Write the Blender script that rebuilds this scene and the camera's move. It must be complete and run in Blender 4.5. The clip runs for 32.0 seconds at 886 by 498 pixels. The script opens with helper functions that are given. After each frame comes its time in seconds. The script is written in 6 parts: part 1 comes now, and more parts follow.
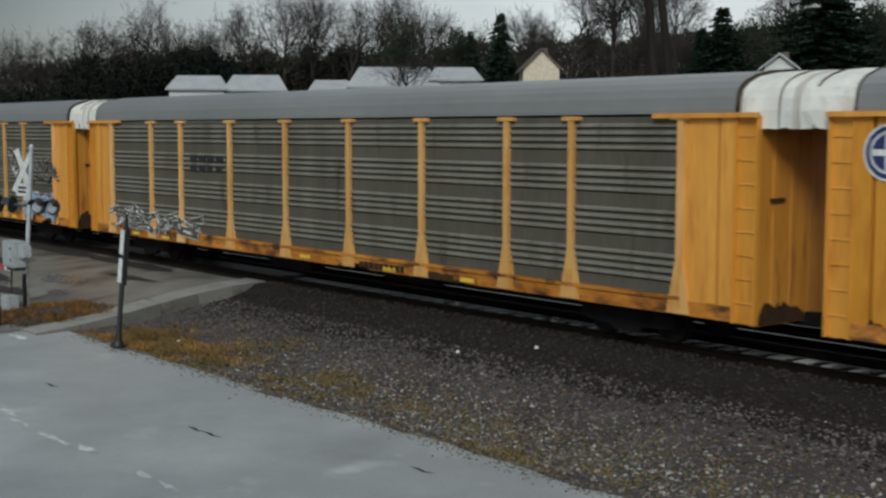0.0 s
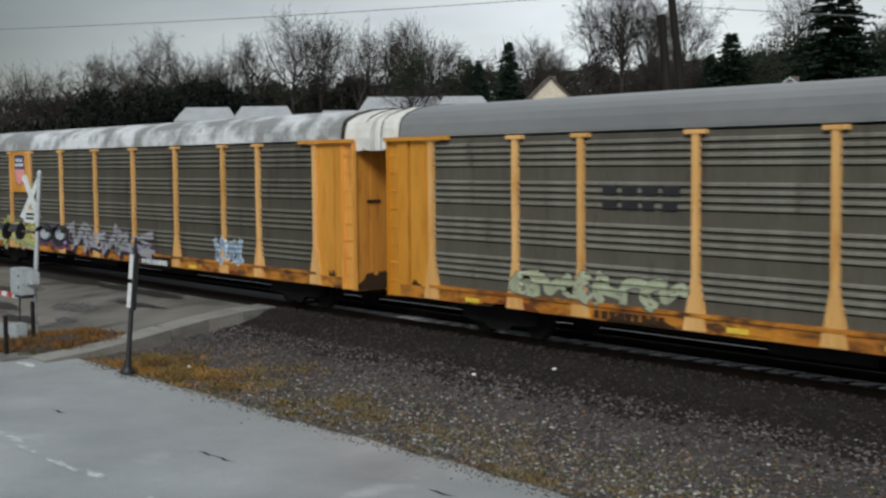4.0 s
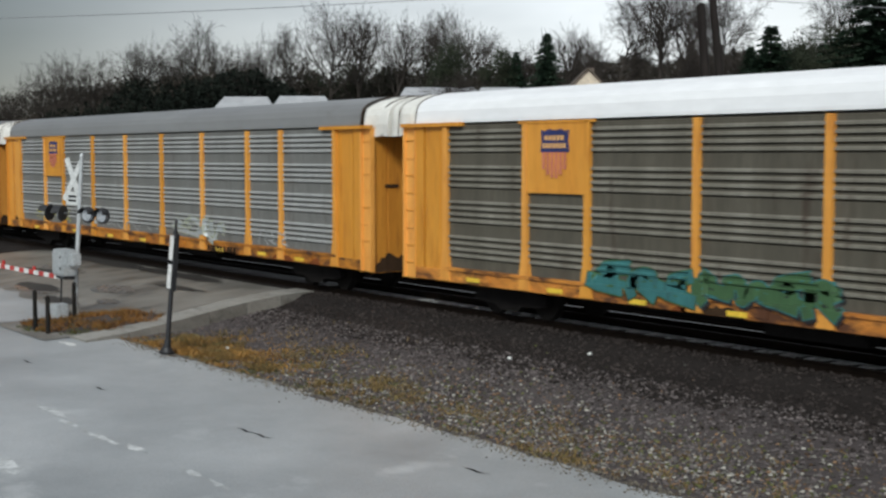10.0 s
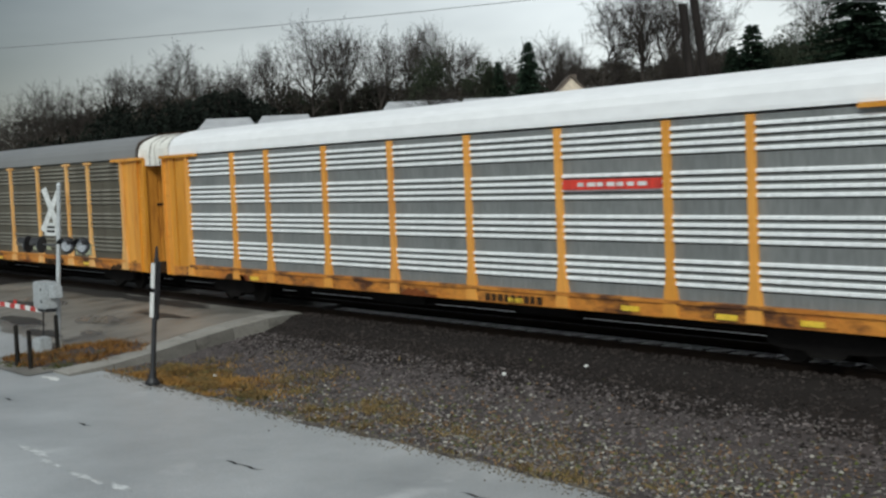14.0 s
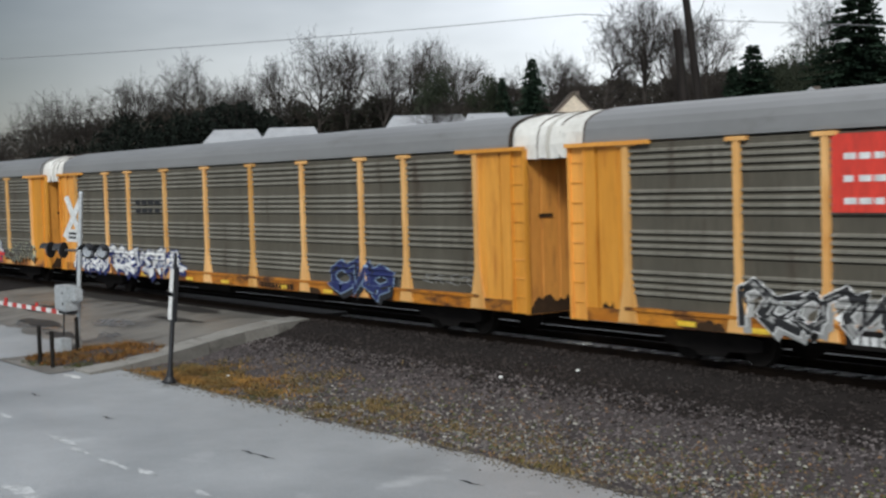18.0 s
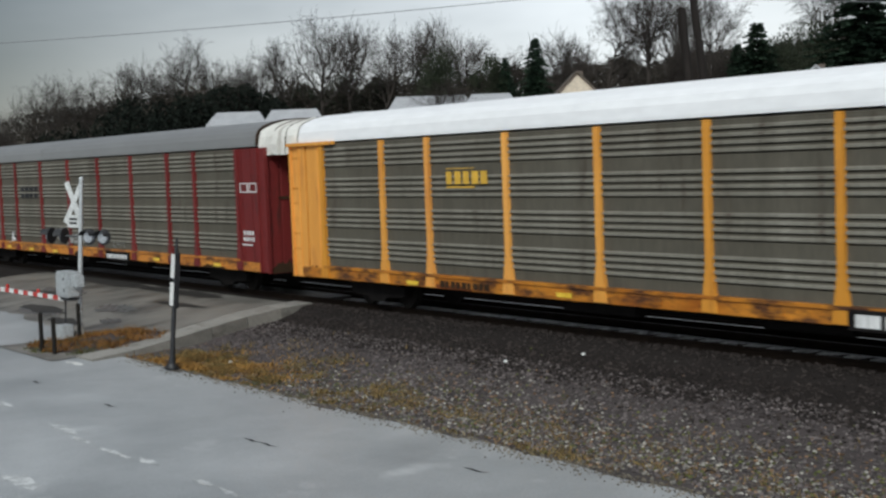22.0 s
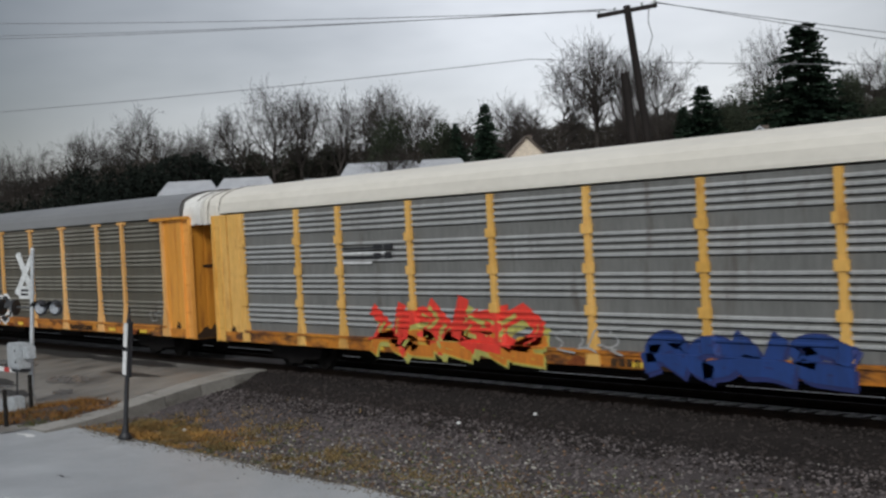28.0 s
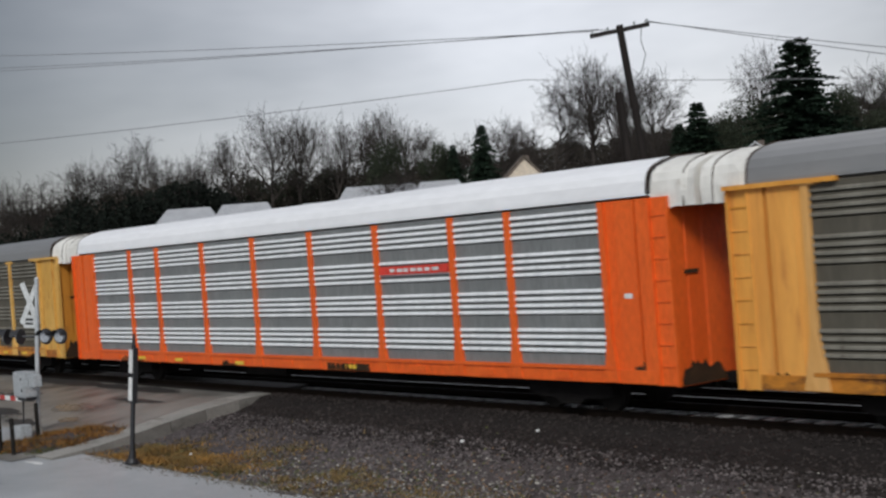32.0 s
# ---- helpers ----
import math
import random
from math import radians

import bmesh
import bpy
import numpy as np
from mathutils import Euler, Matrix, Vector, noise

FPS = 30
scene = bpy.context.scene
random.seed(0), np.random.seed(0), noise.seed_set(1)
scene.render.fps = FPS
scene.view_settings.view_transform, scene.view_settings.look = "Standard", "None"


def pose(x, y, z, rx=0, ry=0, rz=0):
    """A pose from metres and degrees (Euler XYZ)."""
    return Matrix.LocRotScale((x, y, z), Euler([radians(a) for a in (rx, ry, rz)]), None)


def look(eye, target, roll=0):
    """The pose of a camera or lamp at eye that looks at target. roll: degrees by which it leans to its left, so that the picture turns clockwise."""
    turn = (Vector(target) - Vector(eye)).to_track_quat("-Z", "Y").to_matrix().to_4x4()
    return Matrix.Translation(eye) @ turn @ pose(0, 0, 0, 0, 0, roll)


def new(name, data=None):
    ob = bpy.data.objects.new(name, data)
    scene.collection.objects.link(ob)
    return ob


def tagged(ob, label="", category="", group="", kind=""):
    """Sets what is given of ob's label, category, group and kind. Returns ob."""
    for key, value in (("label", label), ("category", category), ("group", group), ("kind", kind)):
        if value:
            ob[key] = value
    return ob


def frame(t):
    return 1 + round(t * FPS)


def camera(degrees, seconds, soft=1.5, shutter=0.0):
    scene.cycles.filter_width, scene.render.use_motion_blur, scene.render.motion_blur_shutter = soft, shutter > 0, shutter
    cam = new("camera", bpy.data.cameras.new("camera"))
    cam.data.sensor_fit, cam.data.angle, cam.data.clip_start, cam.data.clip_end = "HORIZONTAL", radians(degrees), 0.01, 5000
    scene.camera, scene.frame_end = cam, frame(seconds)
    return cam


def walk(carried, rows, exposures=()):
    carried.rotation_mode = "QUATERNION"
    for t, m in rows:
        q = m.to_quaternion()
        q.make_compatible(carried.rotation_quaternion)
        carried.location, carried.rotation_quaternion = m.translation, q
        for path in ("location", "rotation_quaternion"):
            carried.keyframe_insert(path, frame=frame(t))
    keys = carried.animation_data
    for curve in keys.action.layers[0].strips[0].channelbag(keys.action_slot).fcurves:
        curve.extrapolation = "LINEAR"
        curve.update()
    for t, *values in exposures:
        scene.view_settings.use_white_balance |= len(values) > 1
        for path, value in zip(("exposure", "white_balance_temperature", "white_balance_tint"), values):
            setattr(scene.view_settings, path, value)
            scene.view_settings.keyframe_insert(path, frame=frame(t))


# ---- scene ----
# The camera stands on a high post beside a railway road crossing; x runs along the track, y away from the eye.
cam = camera(37.63, 32.0, soft=2.5, shutter=0.12)
ROWS = [
    (0.0, -0.106, 0.144, 4.232, 51.224, -5.193, 0.087),
    (0.5, -0.065, 0.106, 4.131, 50.561, -4.408, 0.051),
    (1.0, -0.672, 0.469, 4.080, 50.590, -4.510, 0.389),
    (1.5, -0.673, 0.511, 4.108, 50.457, -4.440, -0.376),
    (2.0, -0.579, 0.517, 4.095, 50.915, -4.742, -0.241),
    (2.5, -0.682, 0.545, 4.004, 51.080, -4.111, -0.206),
    (3.0, -0.669, 0.527, 3.964, 51.204, -3.875, -0.313),
    (3.5, -0.637, 0.441, 3.975, 51.613, -4.039, -0.267),
    (5.5, -0.300, 0.245, 3.917, 51.279, -2.738, -1.607),
    (6.0, -0.380, 0.291, 3.917, 51.527, -2.756, -1.509),
    (6.5, -0.502, 0.405, 3.893, 51.789, -3.177, -1.375),
    (7.0, -0.883, 0.732, 3.889, 51.416, -3.800, -1.410),
    (7.5, -0.576, 0.357, 3.804, 52.567, -4.022, -0.351),
    (8.0, -0.343, 0.210, 3.813, 52.554, -3.836, -0.268),
    (8.5, -0.726, 0.477, 3.776, 52.369, -4.109, 0.340),
    (9.0, -0.683, 0.467, 3.802, 53.018, -4.674, 0.461),
    (9.5, -0.567, 0.329, 3.781, 52.743, -4.258, 0.062),
    (10.0, -0.437, 0.225, 3.805, 53.187, -4.130, -0.008),
    (10.5, -0.693, 0.442, 3.814, 52.728, -3.169, -1.571),
    (11.0, -0.857, 0.588, 3.816, 52.972, -3.738, -1.858),
    (11.5, -0.911, 0.612, 3.759, 52.510, -2.904, -2.082),
    (12.0, -1.048, 0.750, 3.792, 52.926, -3.633, -2.026),
    (12.5, -1.012, 0.721, 3.783, 52.828, -3.783, -2.025),
    (13.0, -0.985, 0.679, 3.792, 53.043, -3.644, -2.370),
    (13.5, -0.928, 0.654, 3.787, 52.874, -3.489, -2.512),
    (14.0, -0.949, 0.666, 3.814, 52.732, -3.578, -2.479),
    (14.5, -0.885, 0.607, 3.816, 52.919, -3.321, -2.656),
    (16.5, -0.497, 0.334, 3.864, 53.015, -3.293, -1.613),
    (17.0, 0.348, -0.286, 3.872, 52.637, -2.628, -2.072),
    (17.5, 0.663, -0.586, 3.853, 52.339, -2.113, -2.067),
    (18.0, 0.427, -0.374, 3.852, 52.824, -2.991, -1.665),
    (18.5, 0.274, -0.268, 3.862, 53.045, -3.495, -1.312),
    (19.0, 0.287, -0.274, 3.853, 53.283, -3.642, -1.361),
    (19.5, 0.274, -0.283, 3.856, 53.133, -3.589, -1.489),
    (20.0, 0.274, -0.246, 3.864, 52.797, -3.326, -1.846),
    (20.5, 0.212, -0.173, 3.894, 52.776, -3.511, -1.917),
    (21.0, 0.187, -0.166, 3.859, 52.859, -3.557, -1.956),
    (21.5, 0.195, -0.210, 3.879, 52.975, -3.703, -2.171),
    (22.0, 0.208, -0.180, 3.895, 53.043, -3.834, -2.120),
    (22.5, 0.117, -0.107, 3.864, 52.050, -2.873, -2.912),
    (23.0, 0.334, -0.311, 3.834, 52.807, -2.993, -2.445),
    (23.5, 0.142, -0.121, 3.858, 52.285, -3.070, -2.321),
    (24.0, 0.479, -0.428, 3.833, 52.683, -3.102, -1.946),
    (24.5, 0.411, -0.367, 3.831, 52.557, -3.053, -1.940),
    (26.5, 0.386, -0.348, 3.806, 53.279, -3.066, -2.525),
    (27.0, 0.434, -0.368, 3.835, 53.306, -2.860, -2.511),
    (27.5, 0.551, -0.422, 3.833, 52.004, -1.847, -2.694),
    (28.0, 0.535, -0.349, 3.879, 50.892, -1.064, -3.085),
    (28.5, 0.570, -0.324, 3.900, 50.625, -1.072, -3.106),
    (29.0, 0.734, -0.487, 3.875, 50.421, -0.392, -3.624),
    (29.5, 0.726, -0.454, 3.867, 50.549, -0.375, -3.847),
    (30.0, 0.568, -0.333, 3.877, 50.433, -0.608, -3.916),
    (30.5, 0.640, -0.432, 3.867, 50.608, -0.632, -3.914),
    (31.0, 0.651, -0.422, 3.873, 50.523, -0.485, -4.079),
    (31.5, 0.718, -0.488, 3.849, 50.610, -0.422, -4.354),
    (32.0, 0.802, -0.582, 3.854, 50.802, -0.108, -4.317),
]
walk(cam, [(t, pose(x, y, z, 90 + pitch, 0, yaw) @ pose(0, 0, 0, 0, 0, roll)) for t, x, y, z, yaw, pitch, roll in ROWS],
     [(0.0, 0.07, 6160, -2), (3.0, 0.25, 6210, 0), (6.0, 0.45, 6200, 2), (7.0, 0.63, 6200, 1), (8.0, 0.43, 6250, 2), (9.0, 0.23, 6250, 2), (10.0, 0.5, 6250, 2), (11.0, 0.53, 6250, -2), (12.0, 0.36, 6200, 0), (13.0, 0.74, 6250, -2), (14.0, 0.36, 6250, -1), (15.5, 0.53, 6250, 1), (17.0, 0.78, 6200, 2), (18.0, 0.53, 6200, 4), (21.0, 0.58, 6250, 3), (22.0, 0.42, 6200, 2), (23.0, 0.43, 6200, 1), (24.0, 0.63, 6200, 1), (27.0, 0.53, 6250, 5), (28.5, 0.13, 6200, 6), (30.0, 0.32, 6200, 5), (31.0, 0.33, 6200, 5), (32.0, 0.2, 6250, 7)])

# ---- light: a low grey overcast, brighter towards the far side ----
world = bpy.data.worlds.new("overcast_sky")
scene.world = world
world.use_nodes = True
wn, wl = world.node_tree.nodes, world.node_tree.links
wn.clear()


def wnode(kind, **values):
    node = wn.new(kind)
    for key, value in values.items():
        node.inputs[key].default_value = value
    return node


sky = wn.new("ShaderNodeTexSky")
sky.sky_type, sky.sun_disc = "NISHITA", False
sky.sun_elevation, sky.sun_rotation = radians(38), radians(-35)
coord = wn.new("ShaderNodeTexCoord")
stretch = wnode("ShaderNodeMapping", Scale=(1.0, 1.0, 3.2))
cloud = wnode("ShaderNodeTexNoise", Scale=1.7, Detail=5.0, Roughness=0.55)
ramp = wn.new("ShaderNodeValToRGB")
ramp.color_ramp.elements[0].position, ramp.color_ramp.elements[0].color = 0.36, (0.50, 0.50, 0.55, 1)
ramp.color_ramp.elements[1].position, ramp.color_ramp.elements[1].color = 0.62, (0.96, 0.94, 0.99, 1)
lower = wnode("ShaderNodeMix", Factor=0.12)
lower.data_type = "RGBA"
dim = wnode("ShaderNodeVectorMath")
dim.operation = "SCALE"
dim.inputs["Scale"].default_value = 0.12
back = wnode("ShaderNodeBackground", Strength=0.89)
out = wn.new("ShaderNodeOutputWorld")
wl.new(coord.outputs["Generated"], stretch.inputs["Vector"])
wl.new(stretch.outputs["Vector"], cloud.inputs["Vector"])
wl.new(cloud.outputs["Fac"], ramp.inputs["Fac"])
wl.new(sky.outputs["Color"], dim.inputs[0])
# the sky dims towards -x: darkening of the view's edge put into its colour
lean = wnode("ShaderNodeVectorMath")
lean.operation = "DOT_PRODUCT"
lean.inputs[1].default_value = (-0.95, -0.45, 0.2)
thick = wnode("ShaderNodeMapRange")
thick.inputs["From Min"].default_value, thick.inputs["From Max"].default_value = 0.40, 0.78
thick.inputs["To Min"].default_value, thick.inputs["To Max"].default_value = 1.0, 0.15
# and dims a little again towards +y and overhead
north = wnode("ShaderNodeVectorMath")
north.operation = "DOT_PRODUCT"
north.inputs[1].default_value = (0.25, 0.90, 0.55)
veil = wnode("ShaderNodeMapRange")
veil.inputs["From Min"].default_value, veil.inputs["From Max"].default_value = 0.46, 0.86
veil.inputs["To Min"].default_value, veil.inputs["To Max"].default_value = 1.0, 0.36
both = wnode("ShaderNodeMath")
both.operation = "MULTIPLY"
shade = wnode("ShaderNodeVectorMath")
shade.operation = "SCALE"
wl.new(coord.outputs["Generated"], lean.inputs[0])
wl.new(lean.outputs["Value"], thick.inputs["Value"])
wl.new(thick.outputs["Result"], both.inputs[0])
wl.new(veil.outputs["Result"], both.inputs[1])
wl.new(both.outputs["Value"], shade.inputs["Scale"])
wl.new(coord.outputs["Generated"], north.inputs[0])
wl.new(north.outputs["Value"], veil.inputs["Value"])
wl.new(ramp.outputs["Color"], shade.inputs[0])
wl.new(shade.outputs["Vector"], lower.inputs[6])
wl.new(dim.outputs["Vector"], lower.inputs[7])
wl.new(lower.outputs[2], back.inputs["Color"])
wl.new(back.outputs["Background"], out.inputs["Surface"])
sun = new("sun", bpy.data.lights.new("sun", "SUN"))
sun.data.energy, sun.data.angle, sun.data.color = 1.62, radians(18), (1.0, 0.97, 0.93)
sun.matrix_world = look((14, -30, 46), (-25, 20, 0))

# ---- materials ----
MATERIALS = {}


def surface(name, dark, light, rough=0.8, metal=0.0, scale=1.2, fine=14.0, bump=0.15, stretch=(1, 1, 1), stain=None, amount=0.5, island=0.0, spread=0.5, gloss=0.5, vary=0.0, grit=1.0):
    """A worn surface: two tones in large patches, a fine grain, stains of a third tone, relief, and a shift from piece to piece."""
    if name in MATERIALS:
        return MATERIALS[name]
    mat = bpy.data.materials.new(name)
    mat.use_nodes = True
    n, l = mat.node_tree.nodes, mat.node_tree.links
    shader = n["Principled BSDF"]
    place, info, geo = n.new("ShaderNodeTexCoord"), n.new("ShaderNodeObjectInfo"), n.new("ShaderNodeNewGeometry")
    shift = n.new("ShaderNodeVectorMath")
    shift.operation = "MULTIPLY_ADD"
    shift.inputs[1].default_value = (37.0, 11.0, 23.0)
    l.new(info.outputs["Random"], shift.inputs[0])
    l.new(place.outputs["Object"], shift.inputs[2])
    mapping = n.new("ShaderNodeMapping")
    mapping.inputs["Scale"].default_value = stretch
    l.new(shift.outputs["Vector"], mapping.inputs["Vector"])

    def noisy(size, detail):
        tex = n.new("ShaderNodeTexNoise")
        tex.inputs["Scale"].default_value, tex.inputs["Detail"].default_value, tex.inputs["Roughness"].default_value = size, detail, 0.62
        l.new(mapping.outputs["Vector"], tex.inputs["Vector"])
        return tex

    def blend(factor, a, b):
        mix = n.new("ShaderNodeMix")
        mix.data_type = "RGBA"
        for socket, value in ((mix.inputs[0], factor), (mix.inputs[6], a), (mix.inputs[7], b)):
            if hasattr(value, "is_output"):
                l.new(value, socket)
            else:
                socket.default_value = value
        return mix.outputs[2]

    def span(source, low, high):
        r = n.new("ShaderNodeMapRange")
        r.inputs["From Min"].default_value, r.inputs["From Max"].default_value = low, high
        l.new(source, r.inputs["Value"])
        return r.outputs["Result"]

    big, small = noisy(scale, 5.0), noisy(fine, 4.0)
    colour = blend(span(big.outputs["Fac"], 0.5 - spread / 2, 0.5 + spread / 2), (*dark, 1), (*light, 1))
    grain = blend(span(small.outputs["Fac"], 0.3, 0.75), (*[1 - 0.28 * grit] * 3, 1), (*[1 + 0.12 * grit] * 3, 1))
    times = n.new("ShaderNodeMix")
    times.data_type, times.blend_type = "RGBA", "MULTIPLY"
    times.inputs[0].default_value = 1.0
    l.new(colour, times.inputs[6])
    l.new(grain, times.inputs[7])
    colour = times.outputs[2]
    if stain:
        third = noisy(scale * 2.3, 6.0)
        low = 0.72 - 0.35 * amount
        colour = blend(span(third.outputs["Fac"], low, low + 0.16), colour, (*stain, 1))
    if vary:
        change = n.new("ShaderNodeHueSaturation")
        for key, low, high in (("Value", 1 - vary, 1 + vary * 0.6), ("Saturation", 1.02, 1 - vary * 0.25)):
            tone = n.new("ShaderNodeMapRange")
            tone.inputs["To Min"].default_value, tone.inputs["To Max"].default_value = low, high
            l.new(info.outputs["Random"], tone.inputs["Value"])
            l.new(tone.outputs["Result"], change.inputs[key])
        l.new(colour, change.inputs["Color"])
        colour = change.outputs["Color"]
    if island:
        hue = n.new("ShaderNodeHueSaturation")
        l.new(span(geo.outputs["Random Per Island"], -0.0, 1.0), hue.inputs["Fac"])
        tone = n.new("ShaderNodeMapRange")
        tone.inputs["To Min"].default_value, tone.inputs["To Max"].default_value = 1 - island, 1 + island
        l.new(geo.outputs["Random Per Island"], tone.inputs["Value"])
        l.new(tone.outputs["Result"], hue.inputs["Value"])
        hue.inputs["Fac"].default_value = 1.0
        for link in list(hue.inputs["Fac"].links):
            l.remove(link)
        l.new(colour, hue.inputs["Color"])
        colour = hue.outputs["Color"]
    l.new(colour, shader.inputs["Base Color"])
    shader.inputs["Metallic"].default_value = metal
    shader.inputs["Specular IOR Level"].default_value = gloss
    l.new(span(small.outputs["Fac"], -0.6, 1.6), shader.inputs["Roughness"])
    rough_range = shader.inputs["Roughness"].links[0].from_node
    rough_range.inputs["To Min"].default_value, rough_range.inputs["To Max"].default_value = max(rough - 0.25, 0.05), min(rough + 0.25, 1.0)
    if bump:
        relief = n.new("ShaderNodeBump")
        relief.inputs["Strength"].default_value, relief.inputs["Distance"].default_value = bump, 0.02
        l.new(small.outputs["Fac"], relief.inputs["Height"])
        l.new(relief.outputs["Normal"], shader.inputs["Normal"])
    MATERIALS[name] = mat
    return mat


